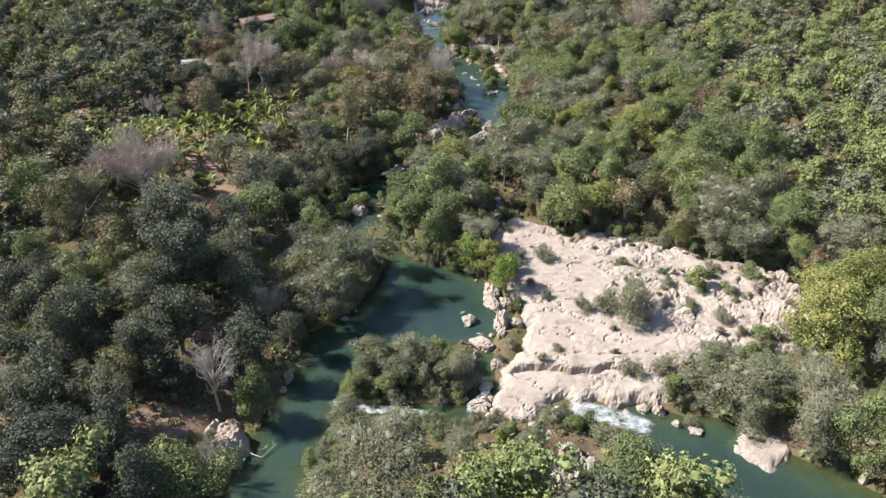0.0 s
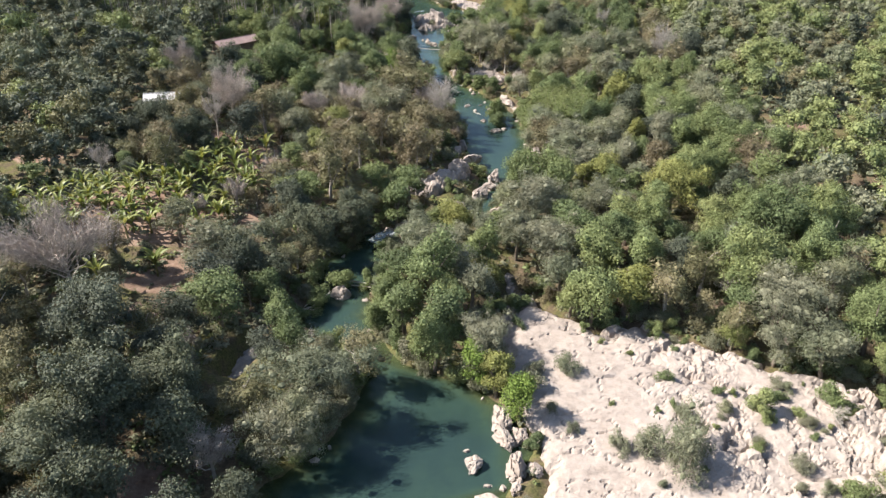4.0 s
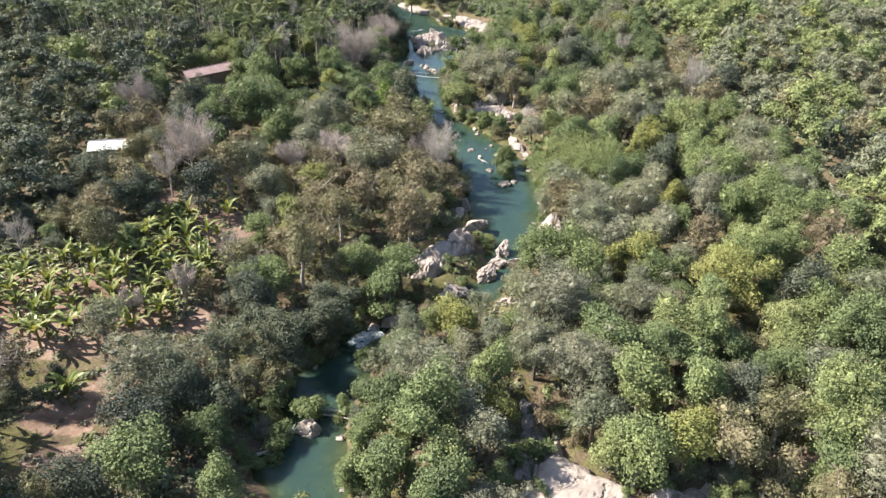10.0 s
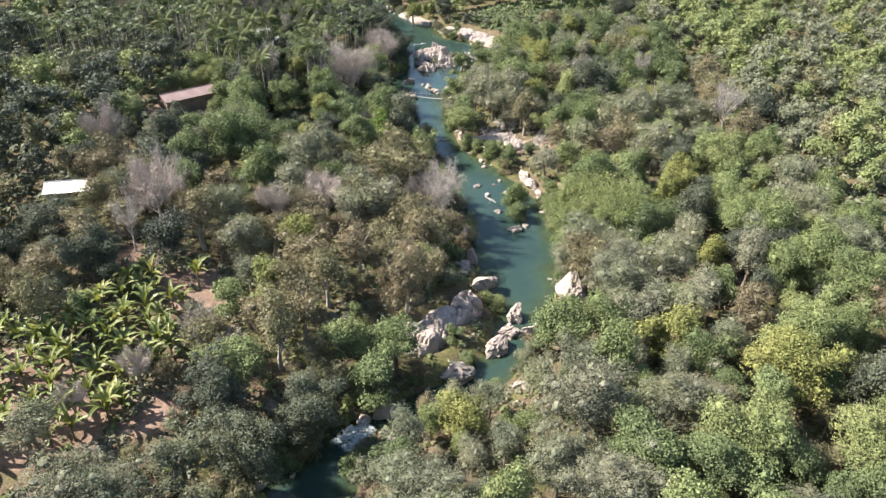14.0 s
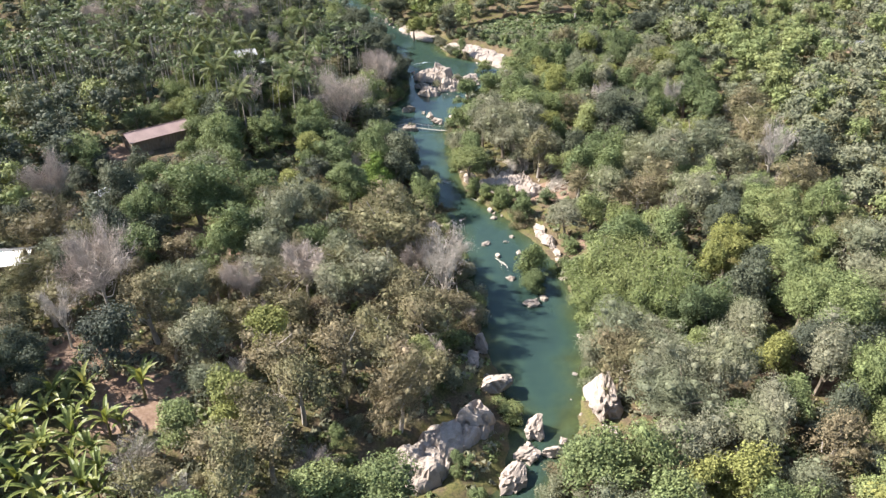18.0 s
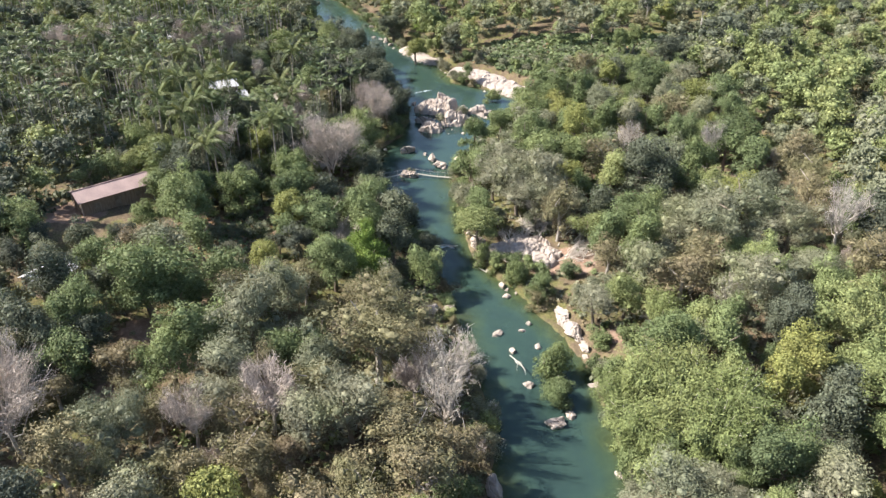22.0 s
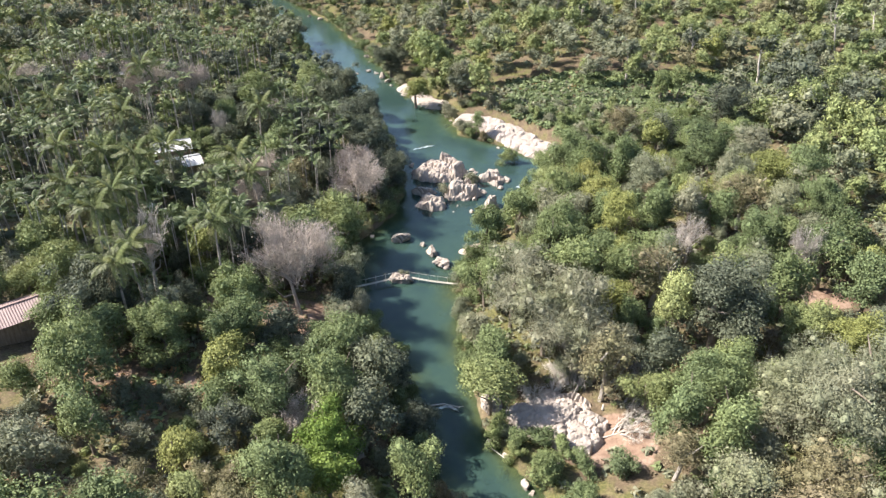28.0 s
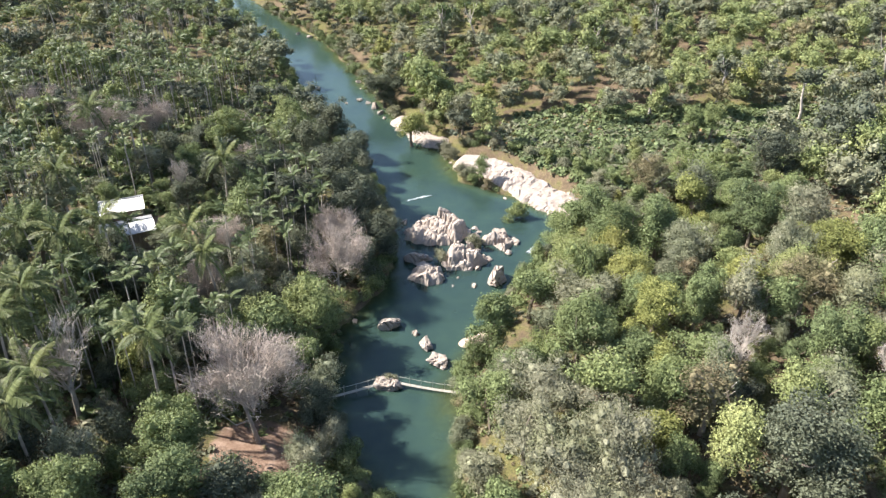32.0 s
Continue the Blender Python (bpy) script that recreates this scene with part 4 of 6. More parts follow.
def bamboo_kind(seeds):
    made = []
    for s in seeds:
        a, b = bamboo_arrays(np.random.default_rng(s), 3.6, 8.5, 44, 330)
        made.append((mesh_of("culms", *a, POLE), mesh_of("crown", *b, BAMBOO)))
    return dict(name="bamboo_clump", label="bright yellow-green bamboo clump with arching stems", group="bamboo clumps", category="bamboo", first="culm", made=made, protos={}, radius=3.6)


KINDS["bamboo"] = (bamboo_kind((81, 82, 83)),) * 2


# ---- plants: where they stand ----
TAKEN = []


def sized(what, radius):
    """The shape of a kind that suits a crown's radius, and its scale."""
    kind = KINDS[what][radius > (2.4 if what in ("bush", "obush") else 3.6)]
    return kind, radius / kind["radius"]


# no tree stands in a boulder
for x, y, s, _, _ in BIG_ROCKS + MID_ROCKS + FAR_ROCKS + TOP_ROCKS:
    TAKEN.append((x, y, s + 1.4))


# trees that stand out, each at its place: x, y, the crown's radius
def grow(what, *spots):
    for k, (x, y, rad) in enumerate(spots):
        kind, s = sized(what, rad)
        low = what in ("bush", "obush", "dbush")
        TAKEN.append((x, y, rad * (0.6 if low else 0.72)))
        plant(kind, x, y, s, (k * 77 + x * 31) % 360, k + int(abs(x) + y), 1.0 + 0.1 * math.sin(k * 2.1 + x))


# by the rock shelf and the lower islands
grow("green", (-23.2, 46, 3.1), (17.6, 46.1, 3), (42.1, 50.3, 2.8), (17.5, 51, 1.8), (42.8, 52.5, 3.4), (-20.5, 58.9, 2.5), (-42.8, 72.5, 3.8))
grow("dark", (-33.2, 42.6, 3.4), (-26.7, 44.8, 3.1), (-36.5, 47, 4.5), (-32.3, 48.8, 3.9), (-47, 52, 3.7), (-40.2, 54.3, 4.2), (-34, 55.1, 3.8), (-32.6, 62.2, 4), (-40.5, 64.6, 4.5), (-22.6, 65.3, 3), (-31, 68, 3.4), (-47.9, 68.5, 4.5), (-24.9, 75.3, 3.3), (-32.3, 75.7, 5.5))
grow("olive", (-4.8, 46.6, 4.7), (-10.1, 46.9, 2.5), (1.8, 51, 2), (-8.5, 51.5, 2.1), (9.2, 52.7, 1.8), (-5.2, 53, 2.2), (37.9, 54, 2.9), (40.7, 58.7, 4.1), (-36.3, 73.1, 5.1), (-14.9, 78, 4.4))
grow("lime", (4.5, 47.6, 2.3), (5.6, 52, 1.3), (44.9, 69, 5.6), (54.1, 77.5, 5))
grow("dry", (41.8, 50.4, 3.3), (-34.5, 60.2, 2.7))
grow("bare", (-22.1, 74.4, 2.5))
grow("ghost", (-24.5, 59.5, 2.9))
grow("bush", (26, 62.6, 1.7), (9.9, 79.6, 1.4))
grow("obush", (-11.5, 54.5, 1.5), (17.5, 54.5, 1.2), (0.5, 56, 1.4), (6.5, 56.2, 1.2), (-8.5, 56.5, 1.4), (12.5, 56.8, 0.8), (-4, 57, 1.4), (33.6, 57.9, 3.4), (27, 58.5, 1), (31.9, 60.3, 4.4), (38.8, 60.5, 3.1), (36.7, 62.1, 3.8), (28.6, 62.7, 3.7), (-5.4, 63.9, 2.9), (1, 64.8, 3), (21.9, 65.4, 1.6), (26, 66, 1.9), (32.6, 66.3, 3.2), (-3.2, 66.6, 3.7), (-8.6, 66.8, 3.5), (12, 67.5, 0.9), (2.6, 69, 1), (13.9, 69.7, 0.8), (-1, 70.3, 1.2), (-6, 71.2, 1.2), (24.4, 76, 3.6))
grow("obush", (36, 76, 1.4), (21.4, 78.4, 2.3), (18.3, 78.5, 1.5))
# from the shelf to the pool
grow("green", (-17.2, 91.2, 2.5), (-0.8, 92, 2.8), (-59.6, 93.4, 3.5), (51, 93.8, 4.4), (0.5, 94.3, 3.2), (-19.7, 95.9, 2.6), (-27.4, 97.5, 3.5), (-4.6, 98, 3.3), (37.9, 99.4, 3.1), (-8.2, 100.1, 1.9), (19.3, 100.7, 3.3), (24.5, 101.7, 2), (16.9, 102.4, 2.6), (-1.1, 103, 3.6), (-22.5, 103.5, 2.3), (39.7, 103.5, 4.9), (49.3, 105.8, 4.5), (-5.8, 107.6, 3), (27.5, 108.2, 3.2))
grow("dark", (-28.3, 81.4, 4.2), (-36.3, 83.5, 3.5), (-30.5, 86.4, 2.9), (-38.2, 88.5, 5.8), (-30.6, 94.3, 2.5), (-26.9, 107.5, 3.8))
grow("olive", (-13.8, 83.2, 5.2), (56.8, 87.2, 4.3), (44.7, 90.6, 3.2), (4.7, 91.9, 3.8), (39.8, 92.5, 2.7), (41, 97.4, 4.4), (3.9, 102.6, 3.5), (15.7, 105.1, 3.3), (-31.4, 110.1, 4.3), (-2.6, 111.9, 4.1))
grow("lime", (6.3, 87.5, 2.4), (35.7, 95.4, 1.8), (24.1, 102.5, 3.3), (6.2, 107.5, 2))
grow("fresh", (8.6, 83.8, 2.4), (3.8, 90.1, 2.7))
grow("dry", (-49.4, 88.1, 5.6), (-9.4, 89.8, 3.1), (-40, 96, 2.6), (35.7, 96.2, 2.6), (28.8, 101.6, 3.5), (34.4, 105.1, 2.8))
grow("bare", (-54, 97, 3.2), (-46, 100.1, 6))
grow("bush", (34.8, 83.4, 2.1), (43, 84.4, 1.7), (43.2, 95.6, 2.6), (26.8, 97.6, 1.7), (35, 99.2, 2.4), (-19, 103, 1.5), (-16.5, 105.5, 1.9), (-14.2, 110.4, 2.2))
grow("obush", (26, 83, 1.2), (12, 84, 0.9), (10.1, 87.1, 2), (11, 90, 1.4), (14.5, 90.2, 1.8))
grow("dbush", (33.2, 99.6, 3.1))
# round the rapids and the banana grove
grow("green", (46.4, 113.6, 5.1), (53.9, 115.2, 4.9), (25, 115.3, 4), (33, 115.3, 2.3), (19.8, 115.4, 3.3), (39.9, 117.6, 3.9), (31, 117.9, 4.1), (17.9, 118, 3), (27.1, 118.1, 3.1), (30.5, 127, 1.9), (-22.3, 127.8, 3.2), (-7.4, 127.9, 3.2), (28.7, 131, 2.6), (38.9, 131.1, 4.2), (-11.2, 132.3, 3.1), (44.2, 132.3, 3.8), (18.9, 136.3, 3), (-25.2, 139.1, 2.7), (50, 141.5, 4.2), (47.6, 145.9, 4.7), (42.6, 146, 3.9))
grow("dark", (-18.6, 117.1, 4.1), (-13.9, 122.5, 3.9), (-22.2, 122.9, 4.1), (-44.3, 145, 3.8), (-36, 148.6, 3.3))
grow("olive", (15.3, 112, 4.2), (10.8, 114.9, 3.9), (-24.3, 115.7, 3.1), (-38.5, 117.5, 2.9), (6.2, 118.5, 2.2), (14.3, 121.8, 4.9), (23.6, 123, 4.3), (5, 125.2, 1.8), (10.1, 126, 2.4), (1.2, 126.3, 1.7), (15, 130, 3), (32.4, 133.5, 2.7), (23, 138.2, 3.4), (29, 138.9, 3.1), (31.9, 142.3, 3.2), (22.3, 144.1, 4.3), (23, 148.4, 4.4), (39.7, 148.6, 3.5), (29.5, 148.8, 4.7))
grow("lime", (2, 122.1, 2.4), (36.2, 127.1, 4.2), (27, 134, 3.1), (23.6, 134.7, 2.7), (-21.3, 142.1, 2.9))
grow("dry", (35.6, 116.5, 2.1), (39.1, 122.6, 1.5), (28.6, 123.5, 1.9), (-14.6, 131, 2.2), (-18.3, 131.5, 3.4), (-46, 134.6, 2.9), (-16.2, 136, 3.2), (-21, 136.1, 2.8), (36.1, 137.4, 3), (-18, 138.8, 2.9), (-48.1, 141.5, 3.8), (-14.7, 143.7, 3.1), (-4.8, 144.1, 3.8), (-2.3, 149.6, 2.8))
grow("bare", (-37.2, 122.5, 1.7), (-32.5, 127.5, 2), (-12.5, 135.7, 2))
grow("ghost", (-28.1, 134.7, 2))
grow("bush", (3, 136.5, 1.4), (1.5, 140, 1.5), (-38.8, 146, 1.9))
grow("obush", (-37.6, 127.9, 1.7))
grow("dbush", (35, 136.3, 2.1))
# along the straight reach
grow("green", (45.1, 154.5, 4.3), (30, 158.1, 3.7), (42.2, 159.8, 4.1), (43.3, 169.3, 4), (-40.6, 169.6, 2.9), (-30, 170.8, 3.9), (-17.9, 172.4, 2.7), (-27.1, 173.4, 3.4), (-41.9, 176.1, 4), (30.2, 176.1, 3.1), (-36.4, 182.2, 5.4), (-32.1, 182.5, 2.7), (45, 184.5, 3.7), (-28.7, 186.2, 3.1), (-45.1, 187.9, 3), (22, 188.2, 2.5), (-23.2, 189.9, 2.2))
grow("dark", (-53.1, 151.8, 3.8), (40.7, 152, 4), (37.4, 164.9, 3.4), (-39.8, 173.5, 2.6), (38.7, 178.8, 4.1), (-46.7, 181, 3.2))
grow("olive", (-26.7, 150.5, 3.5), (19.4, 153.9, 4.3), (17.2, 155.2, 2), (33.7, 155.6, 2.8), (-31.3, 158.9, 3.9), (-13.9, 162, 3.1), (-10, 163.9, 3.5), (-23.6, 164.1, 3.1), (-23.6, 169, 3.4), (-22.4, 176, 5), (-20.1, 183, 3), (36, 184.8, 4.6), (17.9, 186.8, 2.6))
grow("lime", (36, 150.8, 2.7), (-19.2, 151.6, 3), (33.9, 169.1, 2.8), (36.8, 171.7, 4.2))
grow("dry", (-11.6, 150, 3.4), (19.2, 150.2, 4.1), (-6.2, 150.3, 3.5), (-23.9, 155.3, 2.7), (-18.7, 157.8, 2.7), (-48.4, 159.6, 3.8), (-0.2, 161, 2.8), (-5, 161.7, 3.4), (-35.1, 169.6, 2.5), (-24.6, 171.7, 2.1), (-8.3, 173.6, 5.7), (-9, 182, 3.1))
grow("bare", (-40.5, 159.2, 5.4), (-24.8, 161.5, 2.8), (-18.1, 164.6, 3.6), (-4.1, 170, 2.6), (-57.3, 181.5, 3.4))
grow("ghost", (-41.9, 152.1, 2.4), (-0.7, 165.7, 3), (-0.3, 171.2, 3.6), (33.5, 184.9, 2.1))
grow("bamboo", (25.3, 162.9, 3.3), (29.1, 163.7, 2.9), (19.4, 165.6, 3.2), (22.9, 166.2, 3.5), (28.3, 167, 3.6), (25.4, 170.6, 3.6), (21.3, 171.2, 3.5), (18.3, 171.3, 2.5), (26, 186, 2.7))
grow("bush", (16.7, 154.2, 1.7), (0.5, 158.7, 2.1), (12.2, 173.9, 2.7), (19, 178, 1.9), (11.8, 178.5, 3.1), (21.5, 182.5, 1.9), (18.3, 183.5, 1.9))
grow("obush", (0.5, 151.2, 1.9))
# round the clearing and the fallen trees
grow("green", (-15.8, 191.6, 4.2), (37.2, 194.5, 2.6), (-4.2, 195.3, 2.5), (-34.5, 195.7, 2.7), (25.4, 198, 3.2), (21.8, 201, 3.1), (-18.8, 201.4, 4.3), (-12.1, 202.9, 4.4), (-39.1, 203.2, 4.6), (26.2, 205.3, 4.1), (3.5, 207, 3), (-13.7, 208.8, 4.3), (29.8, 210.2, 3), (-32.8, 210.5, 3.7), (4, 211.7, 2.9), (-24.8, 211.9, 3.9), (40, 215.4, 4.1), (35.3, 218.6, 2.7), (25.5, 220, 3.2), (49.1, 221.7, 3.5), (40.1, 222.6, 3.4), (13.9, 225.4, 3.6), (34.1, 225.4, 3.3))
grow("dark", (-21.7, 198.2, 2.3), (-8.9, 201.1, 3.4), (-9.7, 206.5, 3.3), (-8.1, 209.8, 2.9), (22.5, 210.9, 3), (29.9, 216.5, 5.6), (-32.9, 219, 2.3))
grow("olive", (-37.4, 190.7, 3.3), (24.5, 191.3, 3.2), (35, 198.8, 5.3), (47.4, 201.2, 4.2), (31.9, 202.5, 4.2), (42.2, 203.8, 5), (37.2, 206.2, 4.2), (15.7, 212.2, 4), (-34, 214.5, 3), (10, 215.9, 4.8), (-14.5, 217.5, 2.4), (1.9, 217.7, 2.5), (13.6, 218.1, 4.4), (6.4, 221.1, 4.1), (8.1, 225.8, 4.5))
grow("lime", (-25.8, 194.8, 2.1), (-24.3, 204.6, 2.8), (-25, 208.2, 2.7), (43.8, 211.8, 3.8), (19, 220.9, 2.5))
grow("fresh", (-11.7, 193.2, 2.6), (-12.3, 197, 3.7))
grow("dry", (53.6, 190.8, 4.4), (31.5, 192.2, 3.9), (16, 209.4, 3.2), (24.7, 225.2, 3.5))
grow("bare", (-14.8, 199, 2.7), (-20.6, 222.9, 5.9))
grow("ghost", (52.8, 199.2, 3.6))
grow("bush", (-1.2, 192.5, 1.5), (12.1, 194.1, 2.5), (8.7, 198.2, 2.6), (16.2, 198.6, 2), (13, 199, 1.5), (-4.3, 199.5, 2.3), (11.2, 201.2, 1.9), (8.8, 203.3, 2), (3.8, 214.6, 3.5))
grow("obush", (16.8, 192.1, 1.8), (21.5, 194.5, 2.2), (-31.3, 198, 2.1), (-28.7, 203.2, 2.2), (4.8, 203.8, 1.2), (-35.2, 203.9, 2))
# by the foot bridge and beyond
grow("green", (21.3, 226.9, 3.9), (3.2, 227, 3.1), (-42.8, 227.9, 3.7), (5.1, 232.1, 2.5), (26.3, 232.5, 2.9), (-47, 232.8, 3.2), (40, 233.2, 3.8), (43.5, 233.2, 2.8), (-39.9, 234.3, 2.8), (13.2, 235.1, 4.5), (-32.9, 236.1, 3.6), (3.4, 239.5, 3.4), (-18, 240.4, 4.4), (-45.6, 241.9, 3.4), (28.1, 242.1, 3.9), (14.4, 248.7, 4), (21.7, 259.3, 4.6), (41, 261.9, 4.6), (19, 266, 4.1), (-30.7, 293, 5.2))
grow("dark", (-14, 254.3, 2.7), (-29.2, 260.3, 3.7), (-12.5, 260.9, 3.9), (-24.5, 264.1, 4.5), (-16.9, 265.9, 5.5), (-32, 271.9, 5.3), (-21.5, 277, 5.4), (49.4, 279.5, 4.3), (-27.5, 285, 4.6), (-20, 292, 4.1), (-26, 300, 4.4), (-18.7, 328.2, 4.6))
grow("olive", (37.3, 226.1, 3.1), (26.6, 228.6, 3.4), (14.5, 229.4, 2.5), (45.5, 240.8, 3.4), (-27.2, 241.3, 3.9), (42.5, 252.9, 4.1), (29.8, 254.5, 4.4), (-0.8, 308.7, 4))
grow("lime", (-34.3, 228.7, 3.3), (21.9, 231.3, 2.6), (22, 238, 4.1), (34.7, 246.5, 3), (20.7, 248.3, 3.7), (48, 252.6, 3.7), (20.8, 257.2, 2.8), (-11, 306, 3.1))
grow("fresh", (-9.7, 326.1, 4.8))
grow("dry", (-27.1, 254.5, 3.1))
grow("bare", (-32, 243.6, 3.3), (-16.9, 251.3, 5), (-32.5, 255.5, 2.8), (-92.6, 280.5, 4.2), (-62.1, 283.1, 5.1), (-86, 285.5, 4.5), (-56.4, 291.8, 4.2), (-78.3, 295.5, 4.2))
grow("ghost", (29.2, 232.6, 2.4), (31.6, 235.4, 2.2))
grow("bamboo", (17.5, 242, 2.5), (15.5, 258, 2.5))
grow("bush", (8.5, 276, 1.9))
grow("obush", (-0, 233.6, 1.7), (-8.3, 234.7, 1.1), (-3.5, 262, 1.5), (1.5, 266.5, 1.7))
# scrub behind the upper ledges
grow("obush", (0, 304, 1.9), (6, 301.5, 1.8), (12, 296.2, 2), (17.5, 290.5, 1.8), (22.5, 283.8, 2.1), (-2, 312, 2), (-9, 321, 2), (5, 305, 1.7), (23.5, 279, 1.9))
grow("bush", (3, 303, 2), (9, 299, 1.9), (15, 293.4, 1.9), (20.3, 287.2, 2), (-5.5, 316, 2), (-12, 326, 2.1), (11, 300, 1.6), (18, 293.5, 1.7), (24.5, 285, 1.8))


BANANAS = [(-46.8, 122.5, 17, 12), (-36.3, 136, 6, 7), (-57.3, 119.5, 10, 6)]
ROOFS = [(-56.8, 164, 5.5, 7), (-53.2, 205.5, 8, 10.5), (-51, 184.5, 4, 5.5), (-48.8, 256.5, 6.5, 7.5), (-37, 262, 4, 3), (-72.5, 300, 4, 3), (-24.5, 230, 3, 2), (104, 273.5, 5, 5)]
GROVE = [(-59.2, 260.5, 40, 32), (-90.7, 315.5, 75, 60), (-45.8, 230.5, 22, 14), (-66.8, 245.5, 40, 20)]
ISLETS = [(4, 50, 21, 9), (-3, 67, 9, 6), (33, 61, 9, 8), (-2, 141.5, 5.5, 5), (16, 148.5, 2.8, 4), (12, 206, 6, 5), (18, 187, 2.4, 5), (-23.5, 93, 4, 6.5)]
# clear of tall trees, on the clearings and before them
OPEN = [(x, y - 2.6, rx * 0.85, ry * 0.85 + 2.2) for x, y, rx, ry in CLEARINGS] + [(-9.5, 118, 4, 5), (-2, 137, 5, 4), (17.3, 144, 3, 4), (-36, 139, 6, 5), (-18, 102, 3.5, 7), (-23.5, 89, 4, 6)]


def mix_at(x, y, r):
    """The kind of tree that grows at a place."""
    q = r.random()
    left = x < np.interp(y, RIVER_Y, RIVER_L)
    if inside(x, y, MEADOWS) > 0.0 and (left or q > 0.3):
        return None
    if left and y < 112:
        return "dark" if q < 0.46 else "olive" if q < 0.68 else "dry" if q < 0.86 else "green" if q < 0.93 else "bare"
    if left and y < 196:
        if x > -34:
            return "dry" if q < 0.56 else "olive" if q < 0.74 else "green" if q < 0.83 else "bare" if q < 0.98 else "lime"
        return "dark" if q < 0.36 else "dry" if q < 0.6 else "olive" if q < 0.8 else "green" if q < 0.93 else "bare"
    if left and y < 240:
        return "dark" if q < 0.34 else "green" if q < 0.68 else "olive" if q < 0.92 else "lime" if q < 0.96 else "bare"
    if left:
        return "dark" if q < 0.4 else "green" if q < 0.74 else "olive" if q < 0.9 else "bare"
    if y > 235:
        return "green" if q < 0.46 else "olive" if q < 0.72 else "bamboo" if q < 0.80 else "dark" if q < 0.87 else "lime" if q < 0.93 else "dry" if q < 0.98 else "bare"
    return "green" if q < 0.50 else "olive" if q < 0.78 else "dark" if q < 0.83 else "lime" if q < 0.88 else "dry" if q < 0.97 else "bare"


def jittered(x0, x1, y0, y1, step, r):
    """Places strewn evenly but at random."""
    xs, ys = np.meshgrid(np.arange(x0, x1, step), np.arange(y0, y1, step))
    xs = xs + (np.arange(len(ys)) % 2)[:, None] * step / 2
    return (xs + r.uniform(-0.42, 0.42, xs.shape) * step).reshape(-1), (ys + r.uniform(-0.42, 0.42, ys.shape) * step).reshape(-1)


def free(x, y, gap, own=0.6):
    """Which places are on open land, clear of water, rock, houses and the trees that stand already."""
    ok = shore(x, y) > gap
    for pts in ROCKY:
        ok &= poly_depth(x, y, pts) < -0.6
    ok &= (inside(x, y, OPEN + ISLETS) <= 0) & (inside(x, y, BANANAS) <= 0) & (inside(x, y, ROOFS) <= 0)
    t = np.array(TAKEN)
    for k in range(0, len(x), 400):
        ok[k:k + 400] &= (np.hypot(x[k:k + 400, None] - t[None, :, 0], y[k:k + 400, None] - t[None, :, 1]) > t[None, :, 2] + own).all(1)
    return ok


def near(x, y):
    return (np.abs(x) < np.interp(y, [40, 90, 200, 300], [50, 56, 60, 50])) & (y > 40) & (y < 300)


# the rest of the forest: first the full-grown trees, then smaller ones in the gaps
r = np.random.default_rng(5)
for step, low, high, share, own in ((7.5, 3.5, 4.8, 0.5, 2.6), (5.2, 2.5, 3.5, 0.8, 1.6), (3.9, 1.7, 2.5, 0.95, 0.9), (3.1, 1.2, 1.8, 0.8, 0.5)):
    xs, ys = jittered(-66, 66, 42, 302, step, r)
    sel = near(xs, ys) & free(xs, ys, low * 0.35, own)
    fresh = []
    for x, y in zip(xs[sel], ys[sel]):
        if r.random() > share or (inside(x, y, GROVE) > 0 and r.random() < 0.5) or (x < -20 and y < 112 and r.random() < 0.25):
            continue
        what = mix_at(x, y, r)
        if what is None or inside(x, y, [(10.5, 105.5, 5.0, 8.5)]) > 0:
            continue
        if what == "bare" and r.random() < 0.5:
            what = "ghost"
        if inside(x, y, SCRUB) > 0:
            rad = r.uniform(0.8, 1.7)
            what = ("bush", "obush", "obush", "green")[int(r.integers(0, 4))]
        else:
            rad = r.uniform(low, high) * (0.8 if what in ("lime", "ghost", "bare") else 1.0)
        turn, shape, stretch = r.uniform(0, 360), int(r.integers(0, 9)), r.uniform(0.85, 1.15)
        kind, s = sized(what, rad)
        plant(kind, x, y, s, turn, shape, stretch)
        fresh.append((x, y, rad * 0.72))
    TAKEN += fresh

# bushes on the banks and between the trees
xs, ys = jittered(-60, 60, 44, 290, 5.2, r)
sel = near(xs, ys) & (shore(xs, ys) > 0.5) & (inside(xs, ys, ROOFS) <= 0) & (inside(xs, ys, BANANAS) <= 0)
for p in ROCKY:
    sel &= poly_depth(xs, ys, p) < -0.3
sel &= (shore(xs, ys) < 4.5) | (inside(xs, ys, MEADOWS + OPEN) > 0.15)
for x, y in zip(xs[sel], ys[sel]):
    if inside(x, y, OPEN) > 0 and inside(x, y, MEADOWS) <= 0 and r.random() < 0.75:
        continue
    kind = (K_BUSH, K_OBUSH, K_DBUSH)[int(r.choice(3, p=(0.5, 0.35, 0.15)))]
    plant(kind, x, y, r.uniform(0.45, 1.0), r.uniform(0, 360), int(r.integers(0, 9)), r.uniform(0.8, 1.2))


